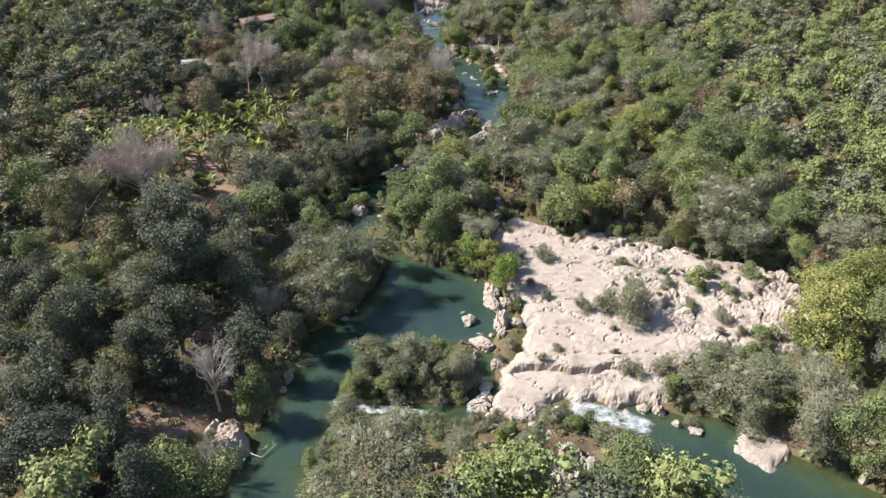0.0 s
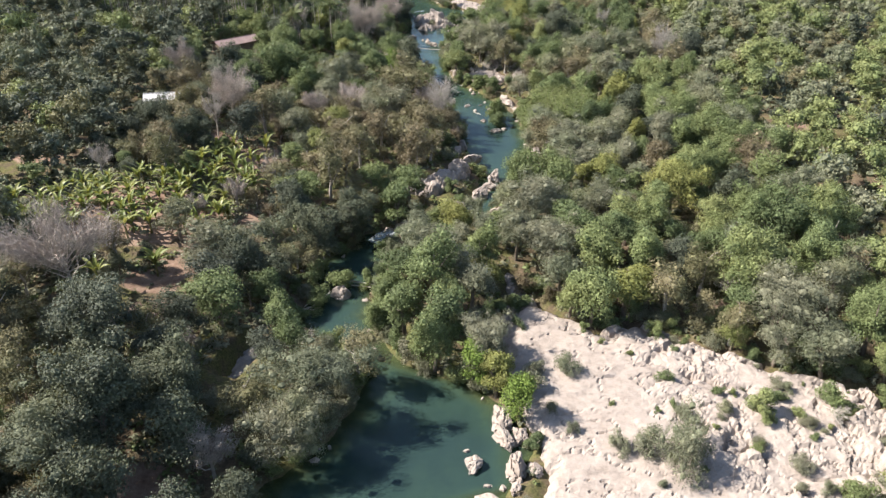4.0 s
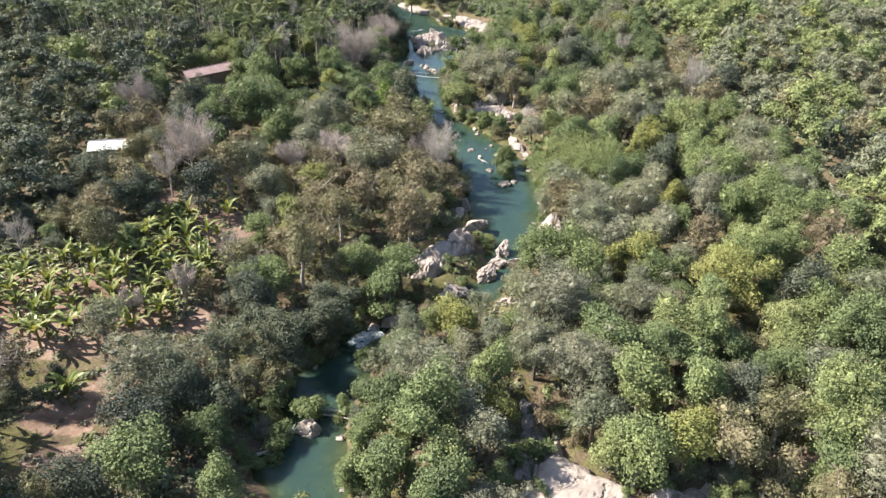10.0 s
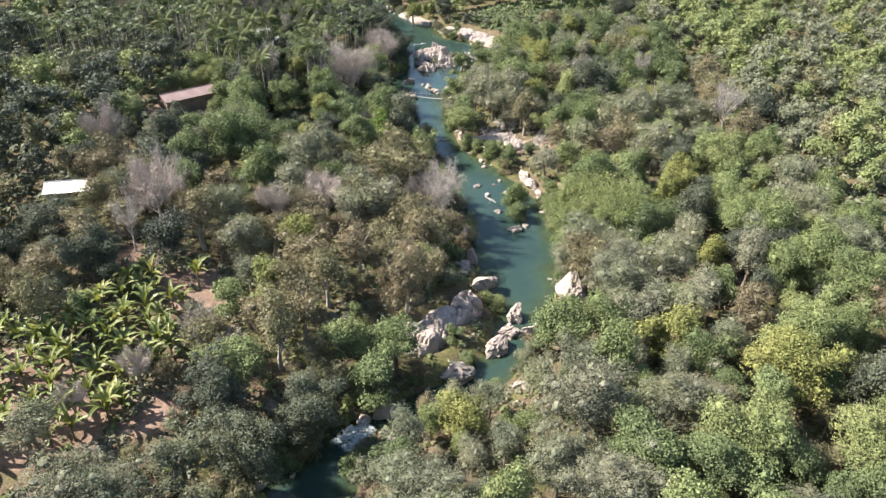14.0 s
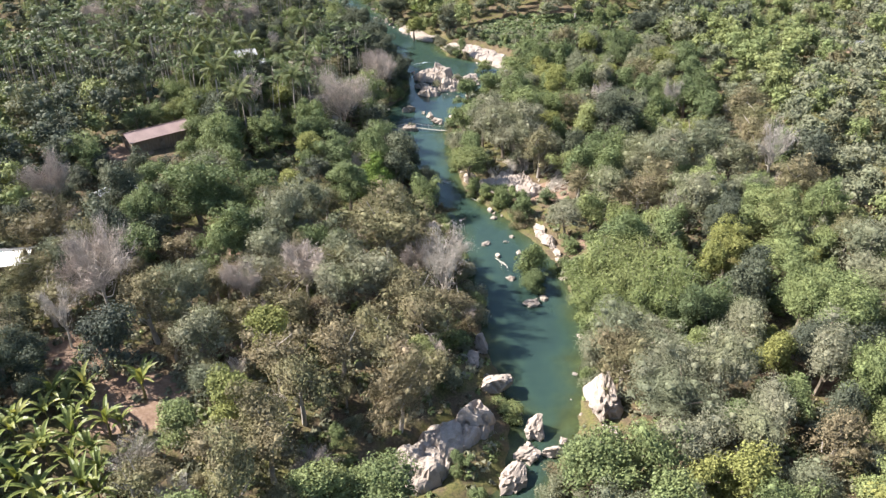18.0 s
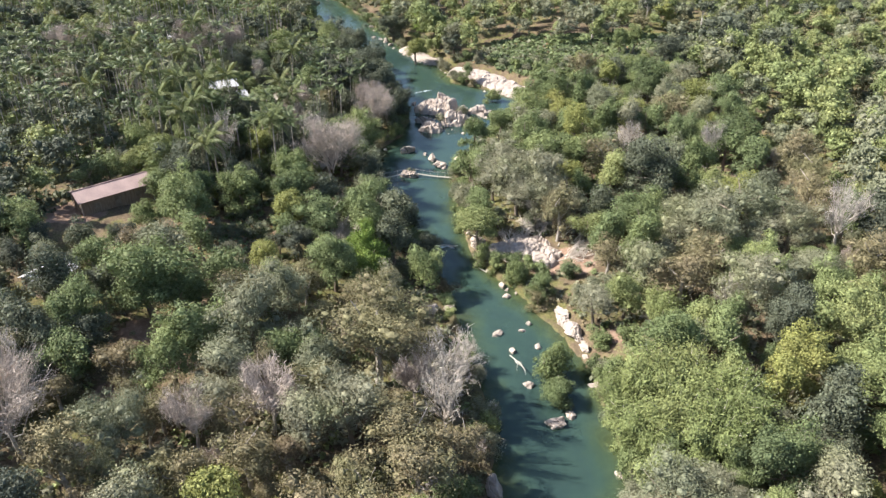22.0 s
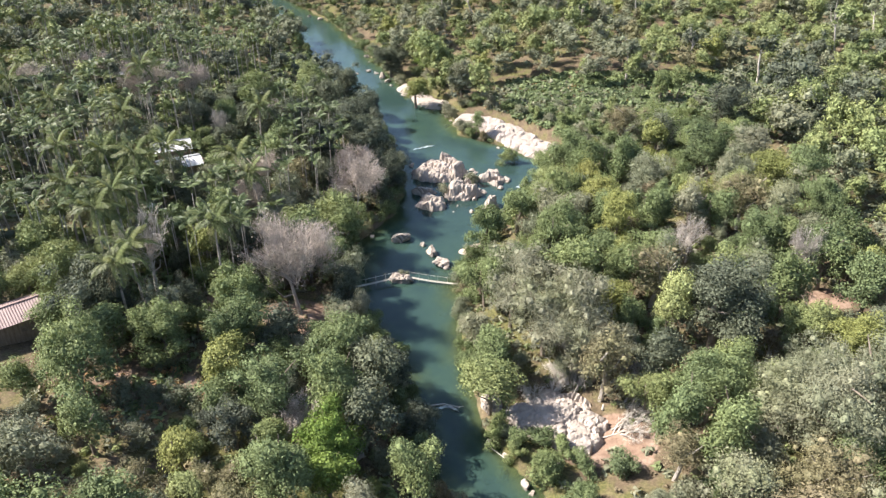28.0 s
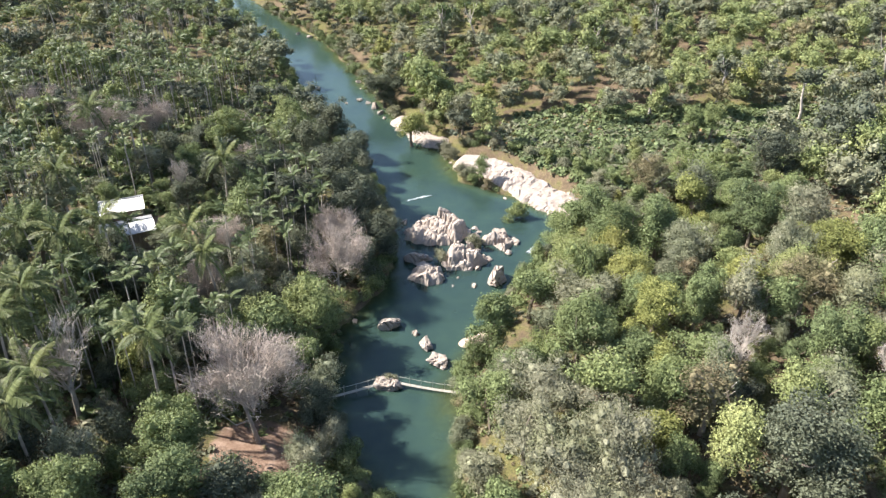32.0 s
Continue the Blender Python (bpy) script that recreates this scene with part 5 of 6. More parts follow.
# shrubs round the rock shelf and in its cracks
for (ax, ay), (bx, by) in zip(SLAB[6:16], SLAB[7:17]):
    for k in range(int(math.hypot(bx - ax, by - ay) / 1.25)):
        q = r.random()
        x, y = ax + (bx - ax) * q + r.uniform(-0.4, 1.8), ay + (by - ay) * q + r.uniform(0.0, 3.6)
        plant((K_BUSH, K_OBUSH, K_DBUSH)[int(r.choice(3, p=(0.42, 0.4, 0.18)))], x, y, r.uniform(0.55, 1.25), r.uniform(0, 360), int(r.integers(0, 9)), r.uniform(0.8, 1.2))
for k in range(120):
    x, y = r.uniform(9, 48), r.uniform(66, 99)
    if poly_depth(np.array([x]), np.array([y]), SLAB)[0] > 0.8 and r.random() < (0.12 if x + 0.5 * (y - 80) < 25 else 0.8):
        plant((K_BUSH, K_OBUSH)[k % 2], x, y, r.uniform(0.2, 0.62), r.uniform(0, 360), int(r.integers(0, 9)), 1.0)

# thick growth that hangs over the water's edge
for side, sign in ((RIVER_L, -1), (RIVER_R, 1)):
    y = 74.0
    while y < 425:
        y += r.uniform(1.3, 2.3)
        x = float(np.interp(y, RIVER_Y, side)) + sign * r.uniform(-0.3, 1.6)
        if sign < 0 and 97 < y < 113 and r.random() < 0.8:
            continue
        if shore(x, y) < -0.5 or max(float(poly_depth(np.array([x]), np.array([y]), p)[0]) for p in ROCKY) > -0.4:
            continue
        if any(math.hypot(x - q[0], y - q[1]) < q[2] + 1.7 for q in BIG_ROCKS + MID_ROCKS + FAR_ROCKS):
            continue
        kind = (K_BUSH, K_OBUSH, K_DBUSH)[int(r.choice(3, p=(0.52, 0.38, 0.10)))]
        plant(kind, x, y, r.uniform(0.7, 1.2), r.uniform(0, 360), int(r.integers(0, 9)), r.uniform(0.85, 1.3), max(0.0, height(x, y)))


# ---- woods on both sides, past the trees by the river ----
def low_tree(r, what):
    """A tree for the far woods, cheaper than those by the river."""
    rad, tall, cz = dict(green=(4.0, 3.8, 6.0), dark=(4.4, 4.4, 6.4), olive=(4.1, 3.5, 5.8), lime=(3.4, 3.9, 5.4), dry=(3.6, 3.9, 5.6))[what]
    v, f = crown_arrays(r, rad, tall, 22, 1500, 0.33, 0.6, 0.6, limbs=10, small=0.16, large=0.34)
    v[:, 2] += cz
    return v, np.array(f)


xs, ys = jittered(-200, 200, 42, 468, 5.7, r)
wide = 0.53 * np.minimum(ys, 300) + 24
sel = ~near(xs, ys) & (np.abs(xs) < wide) & (shore(xs, ys) > 0.7) & (inside(xs, ys, OPEN + BANANAS + ROOFS) <= 0) & (inside(xs, ys, MEADOWS) <= 0.05)
pools = {w: [low_tree(np.random.default_rng(300 + 10 * i + j), w) for j in range(4)] for i, w in enumerate(("green", "dark", "olive", "lime", "dry"))}
heaps = {w: [] for w in pools}
for x, y in zip(xs[sel], ys[sel]):
    if inside(x, y, GROVE) > 0 and r.random() < 0.45:
        continue
    w = mix_at(x, y, r)
    w = w if w in heaps and (w != "lime" or r.random() < 0.35) else "olive"
    v, f = pools[w][int(r.integers(0, 4))]
    a, s = r.uniform(0, 2 * np.pi), r.uniform(0.55, 1.15) * (0.75 + 0.5 * float(fbm(x / 20, y / 20, 2, 78)))
    c, n = np.cos(a), np.sin(a)
    q = np.stack([v[:, 0] * c - v[:, 1] * n, v[:, 0] * n + v[:, 1] * c, v[:, 2] * r.uniform(0.9, 1.2)], 1) * s + (x, y, 0)
    heaps[w].append((q, f, x, y))
FAR_WOOD = dict(green=(GREEN, "mid-green forest canopy away from the river"), dark=(DARK, "dark green forest canopy away from the river"), olive=(OLIVE, "dusty olive forest canopy away from the river"), lime=(LIME, "yellow-green creepers over forest trees"), dry=(DRY, "brown dry-season forest canopy"))
for w, rows in heaps.items():
    hs = land(np.array([q[2] for q in rows]), np.array([q[3] for q in rows]))
    vs, fs, k = [], [], 0
    for (v, f, x, y), h in zip(rows, hs):
        vs.append(v + (0, 0, h))
        fs.append(f + k)
        k += len(v)
    faces = np.concatenate(fs)
    tagged(new("woodland", mesh_of("woodland", np.concatenate(vs), faces, FAR_WOOD[w][0])), FAR_WOOD[w][1], "woodland", kind="stuff")


# forest that closes the place round about and behind the start
r = np.random.default_rng(61)
thin = [(lambda c: (c[0] + (0, 0, 4.0), np.array(c[1])))(crown_arrays(np.random.default_rng(330 + j), 3.9, 4.0, 8, 80, 1.25, 0.6, 0.9)) for j in range(4)]
xs, ys = jittered(-205, 205, -85, 450, 7.4, r)
wide = np.where(ys < 42, -1, 0.53 * np.minimum(ys, 300) + 24)
sel = (np.abs(xs) > wide + 1) & (shore(xs, ys) > 1.0)
xs, ys = xs[sel], ys[sel]
kind = r.choice(3, len(xs), p=(0.4, 0.25, 0.35))
hs = land(xs, ys)
for k, w in enumerate(("green", "dark", "olive")):
    vs, fs, n = [], [], 0
    for x, y, h in zip(xs[kind == k], ys[kind == k], hs[kind == k]):
        v, f = (pools[w] if 14 < y < 60 and abs(x) < 70 else thin)[int(r.integers(0, 4))]
        a, s = r.uniform(0, 2 * np.pi), r.uniform(0.8, 1.35)
        c, d = np.cos(a), np.sin(a)
        vs.append(np.stack([v[:, 0] * c - v[:, 1] * d, v[:, 0] * d + v[:, 1] * c, v[:, 2]], 1) * s + (x, y, h))
        fs.append(f + n)
        n += len(v)
    tagged(new("woodland", mesh_of("woodland", np.concatenate(vs), np.concatenate(fs), FAR_WOOD[w][0])), FAR_WOOD[w][1], "woodland", kind="stuff")

# shrubs crowding the low islands below the rock shelf
r = np.random.default_rng(62)
put = []
for k in range(1500):
    x, y = r.uniform(-15, 40), r.uniform(46, 70)
    d = float(shore(x, y))
    if not 0.15 < d < 3.2 or any(math.hypot(x - p, y - q) < 1.5 for p, q in put) or max(float(poly_depth(np.array([x]), np.array([y]), p)[0]) for p in ROCKY) > -0.2:
        continue
    put.append((x, y))
    plant((K_BUSH, K_OBUSH, K_DBUSH)[int(r.choice(3, p=(0.45, 0.45, 0.1)))], x, y, r.uniform(0.55, 1.05), r.uniform(0, 360), int(r.integers(0, 9)), r.uniform(0.9, 1.3))
    if len(put) > 75:
        break


# ---- undergrowth: low tufts and litter between the trunks ----
def tufts(name, count, box, size, material, label, gap=0.3, seed=9, keepers=None):
    r = np.random.default_rng(seed)
    x, y = r.uniform(box[0], box[1], count), r.uniform(box[2], box[3], count)
    ok = (shore(x, y) > gap) & (inside(x, y, ROOFS) <= 0)
    for p in ROCKY:
        ok &= poly_depth(x, y, p) < -0.2
    ok &= (inside(x, y, OPEN) < 0.1) | (r.random(count) < 0.12) | (inside(x, y, MEADOWS) > 0)
    if keepers:
        ok &= inside(x, y, keepers) > 0
    x, y = x[ok], y[ok]
    z = land(x, y)
    per = 18
    base = np.repeat(np.stack([x, y, z], 1), per, 0)
    s = np.repeat(size * r.uniform(0.5, 1.3, len(x)), per)
    d = directions(len(base), r, 0.05)
    p = base + d * s[:, None] * (0.8, 0.8, 0.7) * r.uniform(0.3, 1, (len(base), 1))
    nrm = unit(d + r.normal(size=d.shape) * 0.5 + (0, 0, 0.4))
    v, f = leaflets(p, nrm, np.cross(nrm, r.normal(size=d.shape)), s * 0.62, s * 0.45)
    tagged(new(name, mesh_of(name, v, f, material)), label, "undergrowth", kind="stuff")


tufts("undergrowth", 9000, (-62, 62, 44, 300), 0.85, OLIVE, "low olive undergrowth between the trees", seed=9)
tufts("undergrowth", 7000, (-62, 62, 44, 300), 0.8, GREEN, "low green undergrowth between the trees", seed=10)
tufts("dry_undergrowth", 6000, (-62, 62, 44, 300), 0.65, DRY, "dry brown undergrowth between the trees", seed=11)
tufts("meadow_grass", 9000, (-45, 100, 190, 330), 0.55, GRASS, "dry yellow-green grass and weeds in a clearing", seed=12, keepers=MEADOWS)
tufts("meadow_shrubs", 5200, (-45, 100, 190, 330), 0.95, GREEN, "scattered green shrubs in a clearing", seed=13, keepers=MEADOWS)
tufts("meadow_shrubs", 4200, (-5, 100, 280, 330), 1.0, OLIVE, "scattered olive shrubs in a clearing", seed=14, keepers=MEADOWS)
tufts("grove_undergrowth", 5200, (-120, -18, 222, 350), 1.35, GREEN, "green shrubs under the palms", seed=15, keepers=GROVE)
tufts("grove_undergrowth", 3200, (-120, -18, 222, 350), 1.1, OLIVE, "olive shrubs under the palms", seed=16, keepers=GROVE)
tufts("riverside_thicket", 5200, (60, 120, 60, 330), 1.3, OLIVE, "olive thicket away from the river", seed=17)
tufts("riverside_thicket", 5200, (-130, -58, 60, 230), 1.3, DARK, "dark thicket away from the river", seed=18)
tufts("undergrowth", 4500, (-110, 110, -60, 46), 1.4, OLIVE, "low olive undergrowth between the trees", seed=19)
tufts("undergrowth", 2600, (-64, -24, 90, 152), 0.8, OLIVE, "olive weeds among the banana plants", seed=20)
tufts("meadow_shrubs", 3600, (10, 78, 282, 318), 1.15, GREEN, "scattered green shrubs in a clearing", seed=21)

# ---- white water ----
def white_water(pts, widths, drop=0.0, lift=0.05, seed=1):
    """Broken water along a line, rough and falling by drop."""
    p = np.array(pts, float)
    s = np.concatenate([[0], np.cumsum(np.hypot(*np.diff(p, axis=0).T))])
    n, m = int(s[-1] / 0.25) + 2, 17
    t = np.linspace(0, s[-1], n)
    c = np.stack([np.interp(t, s, p[:, 0]), np.interp(t, s, p[:, 1])], 1)
    d = unit(np.gradient(c, axis=0))
    w = np.interp(t, s, widths)
    u = np.linspace(-1, 1, m)
    x = c[:, None, 0] - d[:, None, 1] * w[:, None] * u
    y = c[:, None, 1] + d[:, None, 0] * w[:, None] * u
    fade = np.clip(1.2 - np.abs(u)[None] ** 2 * 1.2, 0, 1) * np.clip(np.minimum(t, s[-1] - t)[:, None] / (0.2 * s[-1]), 0, 1)
    z = lift + drop * (1 - t / s[-1])[:, None] * fade + (fbm(x * 2.2, y * 2.2, 3, seed) - 0.35) * 0.35 * fade
    i = np.arange(n - 1)[:, None] * m + np.arange(m - 1)[None]
    me = mesh_of("white_water", np.stack([x, y, z], -1).reshape(-1, 3), np.stack([i, i + 1, i + m + 1, i + m], -1).reshape(-1, 4), FOAM, True)
    me.attributes.new("foam", "FLOAT", "POINT").data.foreach_set("value", fade.reshape(-1).astype(np.float32))
    tagged(new("white_water", me), "white foaming rapids between the rocks", "water", kind="structure")


white_water([(-7.2, 126.5), (-9.5, 124.0), (-11.2, 121.8)], [2.2, 2.6, 2.2], 0.7, seed=1)
white_water([(12.6, 62.0), (15.8, 60.4), (19.5, 59.0), (24.5, 57.2)], [1.2, 2.2, 2.7, 1.6], 0.6, seed=2)
for k, (x, y, s) in enumerate([(16.4, 58.6, 0.6), (18.2, 58.0, 0.7), (14.6, 60.0, 0.5), (20.6, 60.4, 0.5), (19.6, 57.2, 0.4), (22.5, 58.6, 0.35)]):
    boulder(x, y, s, 1.3, k * 40, k, z=-0.15)
white_water([(5.0, 66.5), (4.9, 63.5), (3.4, 60.8), (2.0, 59.2)], [0.7, 0.9, 1.0, 0.7], 0.5, seed=3)
white_water([(0.5, 60.0), (-3, 60.5), (-8, 61.0), (-15, 62.8)], [0.4, 0.7, 1.3, 1.7], 0.0, seed=4)
white_water([(9.5, 264.5), (11.5, 267.5)], [0.7, 0.8], 0.2, seed=6)
white_water([(-3, 207.9), (-1, 208.6), (0.4, 207.5)], [0.25, 0.35, 0.2], 0.0, seed=7)
white_water([(-11, 281), (-8, 283), (-5, 284.5)], [0.25, 0.5, 0.3], 0.0, seed=8)
for k, (x, y, s) in enumerate([(5.4, 62.4, 0.9), (6.6, 61.0, 1.1), (4.6, 60.4, 0.7), (8.2, 58.6, 1.0), (9.8, 57.4, 0.8), (11.4, 58.6, 1.1), (12.6, 60.2, 0.9), (13.8, 58.2, 0.6), (22.4, 60.6, 0.9), (24.2, 60.4, 1.0), (25.6, 58.6, 0.8), (27.4, 57.4, 0.9), (11.2, 56.0, 0.6), (5.2, 57.4, 0.7), (2.6, 62.6, 0.6), (0.4, 62.2, 0.5)]):
    boulder(x, y, s, 1.0 + 0.12 * (k % 4), k * 63, k, tall=1.0 + 0.15 * (k % 3))
for k, (x, y, s) in enumerate([(-18.2, 321.5, 0.9), (-19.6, 324.6, 1.1), (-21.2, 328.0, 1.2), (-22.8, 331.2, 0.8), (-25.2, 333.0, 1.0), (-28.0, 330.8, 0.6), (-27.2, 346.5, 1.0), (-26.0, 341.5, 0.6), (-36.5, 340.5, 0.9), (-20.5, 306.5, 0.9), (-22.2, 302.5, 0.7), (-14.8, 314.5, 0.7), (-48.0, 388.5, 1.2), (-52.0, 392.0, 1.0)]):
    boulder(x, y, s, 1.0 + 0.15 * (k % 4), k * 57, k, tall=1.0 + 0.1 * (k % 3))

# stones that lie under the surface
SUNK = [boulder_mesh(400 + k, WET_STONE, 0.5, ball=ICO3) for k in range(3)]
for k, (x, y, s) in enumerate([(-15.2, 100.6, 0.9), (-13.4, 101.3, 1.1), (-12.6, 103.5, 0.9), (-15.6, 98.2, 1.0), (-11.6, 100.2, 0.8), (-12.0, 107.5, 0.9), (1.6, 199.4, 0.9), (3.2, 198.4, 0.8), (4.6, 199.6, 1.1), (-2.4, 226.8, 0.7), (10.4, 160, 0.6), (7.0, 188.8, 1.0), (9.8, 192.5, 0.9), (4.8, 192, 0.8), (12.5, 181, 0.8), (-17.5, 70.5, 1.3), (-15.6, 72.0, 1.4), (-14.5, 59.5, 0.7), (-1.0, 250.0, 0.7), (1.5, 248, 0.8), (-13.8, 242.0, 0.7), (6.0, 251, 0.7), (10.3, 168.8, 1.2), (13.6, 169.6, 1.0)]):
    ob = new("sunken_stone", SUNK[k % 3])
    ob.matrix_world = pose(x, y, -0.16 - 0.3 * s, 0, 0, k * 50) @ Matrix.Diagonal((s * 1.3, s, s * 0.9, 1))
    tagged(ob, "mossy brown stone lying just under the water", "stone", "stones under the water")

# sandbank
bm_v, bm_f = ICO3
sb = new("sandbank", mesh_of("sandbank", bm_v * (2.6, 1.3, 0.42) * (1 + 0.1 * np.sin(bm_v[:, :1] * 5)), bm_f, SAND, True))
sb.matrix_world = pose(2.2, 243.4, -0.02, 0, 0, 25)
tagged(sb, "small tongue of pale sand at the river's edge", "sandbank", kind="structure")


# ---- banana grove ----
def banana_leaf(r, length, wide):
    """A long folded leaf that arches up and hangs over."""
    n = 7
    t = np.linspace(0, 1, n)
    up, bend = r.uniform(0.95, 1.3), r.uniform(0.55, 1.05)
    x = length * (0.25 * t + 0.55 * t ** 1.6)
    z = length * (up * t - bend * t ** 2.4 * 0.75)
    w = wide * np.sin(np.pi * np.clip(t * 0.93 + 0.05, 0, 1)) ** 0.6 * 0.5
    w[0] = 0.04
    mid = np.stack([x, 0 * x, z], 1)
    a, b = mid + np.stack([0 * x, w, w * 0.35], 1), mid + np.stack([0 * x, -w, w * 0.35], 1)
    v = np.concatenate([mid, a, b])
    i = np.arange(n - 1)
    f = np.concatenate([np.stack([i, i + 1, n + i + 1, n + i], 1), np.stack([i + 1, i, 2 * n + i, 2 * n + i + 1], 1)])
    return v, f


r = np.random.default_rng(33)
B_LEAVES = [mesh_of("leaf", *banana_leaf(r, q, w), BANANA) for q, w in ((3.3, 0.58), (2.9, 0.55), (3.5, 0.5), (2.5, 0.6), (3.1, 0.48))]
B_STEM = mesh_of("stem", *tube([(0, 0, -0.2), (0.03, 0, 0.9), (0, 0.04, 1.9)], [0.17, 0.14, 0.09], 7), grain_material("banana_stem", [(0.10, 0.10, 0.04), (0.17, 0.15, 0.06), (0.24, 0.2, 0.1)], 2.0))


def banana_proto(seed, x, y, leaves):
    q = np.random.default_rng(seed)
    e = new("banana_plant")
    part("stem", B_STEM, e)
    for k in range(leaves):
        lf = part("leaf", B_LEAVES[int(q.integers(0, 5))], e)
        lf.matrix_basis = pose(0, 0, 1.75 + 0.1 * q.random(), 0, q.uniform(-34, 12), k * 137.5 + q.uniform(-20, 20))
    tagged(e, "banana plant with long yellow-green arching leaves", "banana plant", "banana grove")
    e.matrix_basis = pose(x, y, height(x, y))
    return e


xs, ys = jittered(-68, -27, 106, 150, 2.45, r)
sel = (inside(xs, ys, [(-48, 125, 15.5, 8.5), (-37, 135.5, 6.5, 9), (-58, 120.5, 9, 5)]) > 0) & (inside(xs, ys, [(-29.5, 124.5, 4, 3.5)]) < 0.2)
protos = []
for k, (x, y) in enumerate(zip(xs[sel], ys[sel])):
    if k < 5:
        protos.append(banana_proto(500 + k, x, y, 8 + k % 3))
    else:
        s = r.uniform(0.65, 1.0)
        copy_thing(protos[k % 5], pose(x, y, height(x, y), 0, 0, r.uniform(0, 360)) @ Matrix.Diagonal((s, s, s, 1)))
for x, y in ((-39, 108.5), (-44.5, 103.5), (-34, 122.5), (-45, 109.5), (-31.5, 145.5)):
    copy_thing(protos[int(r.integers(0, 5))], pose(x, y, height(x, y), 0, 0, r.uniform(0, 360)))


# ---- palms ----
def frond(r, length, leaflets, long, arch, wide=0.07):
    """A feather leaf: a curved rib with hanging leaflets on both sides."""
    t = np.linspace(0, 1, 6)
    p = np.stack([length * (t - 0.22 * t ** 2), 0 * t, length * (0.42 * t - arch * t ** 2)], 1)
    out = [tube(p, 0.035 * (1.15 - t), 3)]
    s = np.linspace(0.12, 1, leaflets)
    c = np.stack([np.interp(s, t, p[:, i]) for i in range(3)], 1)
    for sign in (1, -1):
        ax = np.stack([0.55 + 0 * s, sign * (1.0 - 0.5 * s), -0.45 - 0.25 * r.random(leaflets)], 1)
        out.append(kites(c.copy(), np.tile([0.2, 0, 1.0], (leaflets, 1)), ax, long * np.sin(np.pi * np.clip(s * 0.85 + 0.12, 0, 1)) ** 0.7, wide, 0.1))
    return join(out)


r = np.random.default_rng(44)
COCO = [mesh_of("frond", *frond(r, 4.2, 22, 1.1, a, 0.14), COCONUT) for a in (0.35, 0.55, 0.8, 1.05)]
DEAD_FROND = mesh_of("frond", *frond(r, 3.2, 16, 0.8, 1.25, 0.10), DRY)


def coconut_palm(seed, x, y, tall):
    q = np.random.default_rng(seed)
    e = new("coconut_palm")
    t = np.linspace(0, 1, 8)
    a, lean = q.uniform(0, 2 * np.pi), q.uniform(0.3, 1.5)
    p = np.stack([np.cos(a) * lean * t ** 1.7, np.sin(a) * lean * t ** 1.7, tall * t], 1)
    part("trunk", mesh_of("trunk", *tube(p, 0.17 - 0.07 * t + 0.1 * np.exp(-t * 14), 7), PALE_BARK), e)
    for k in range(17):
        f = part("frond", COCO[min(3, k // 4)] if k < 15 else DEAD_FROND, e, "" if k < 15 else "withered brown frond")
        f.matrix_basis = pose(*p[-1], 0, -48 + k * 4.2, k * 137.5 + q.uniform(-15, 15))
    nut = mesh_of("nut_cluster", *join([(ICO1[0] * 0.16 + (np.cos(j * 1.3) * 0.3, np.sin(j * 1.3) * 0.3, -0.25), ICO1[1]) for j in range(5)]), GREEN)
    part("nut_cluster", nut, e).matrix_basis = pose(*p[-1])
    e.matrix_basis = pose(x, y, height(x, y) - 0.1)
    return tagged(e, "tall coconut palm with drooping feather fronds", "palm tree", "coconut palms in the grove")


for k, (x, y, h) in enumerate([(-30.4, 224, 12), (-38.8, 215, 10), (-45.4, 224.5, 11), (-51.6, 230, 11.5), (-57.3, 240.5, 12), (-47.3, 239.5, 12.5), (-43.5, 245.5, 12), (-51.1, 243, 12), (-29.6, 242, 10.5), (-39.2, 220, 10), (-44.4, 229, 12), (-63, 233.5, 12), (-66.8, 257.5, 12), (-55.4, 257.5, 11), (-34.4, 246.5, 11), (-78.3, 265.5, 13), (-59.2, 277.5, 12), (-84, 325.5, 13), (-71.6, 340.5, 13), (-95.5, 310.5, 12), (-36.3, 267.5, 11), (-100.3, 345.5, 13)]):
    coconut_palm(600 + k, x, y, h)


def areca_arrays(q, tall):
    t = np.linspace(0, 1, 5)
    p = np.stack([q.normal() * 0.25 * t ** 2, q.normal() * 0.25 * t ** 2, tall * t], 1)
    trunk = tube(p, 0.085 - 0.03 * t, 5)
    out = [tube([p[-1], p[-1] + (0, 0, 0.7)], [0.08, 0.04], 5)]
    for k in range(8):
        v, f = frond(q, q.uniform(1.5, 2.1), 9, 0.6, q.uniform(0.5, 1.0), 0.15)
        a = k * 2.4 + q.uniform(-0.3, 0.3)
        b = radians(q.uniform(20, 68))
        x, z = v[:, 0] * np.cos(b) - v[:, 2] * np.sin(b), v[:, 0] * np.sin(b) + v[:, 2] * np.cos(b)
        out.append((np.stack([x * np.cos(a) - v[:, 1] * np.sin(a), x * np.sin(a) + v[:, 1] * np.cos(a), z], 1) + p[-1] + (0, 0, 0.65), f))
    return trunk, join(out)


A_MADE = []
for k in range(5):
    a, b = areca_arrays(np.random.default_rng(700 + k), 9.4)
    A_MADE.append((mesh_of("trunk", *a, PALE_BARK), mesh_of("crown", *b, PALM), a, b))
K_ARECA = dict(name="areca_palm", label="slender areca palm with a pale straight trunk", group="areca palms in the grove", category="palm tree", made=A_MADE, protos={})

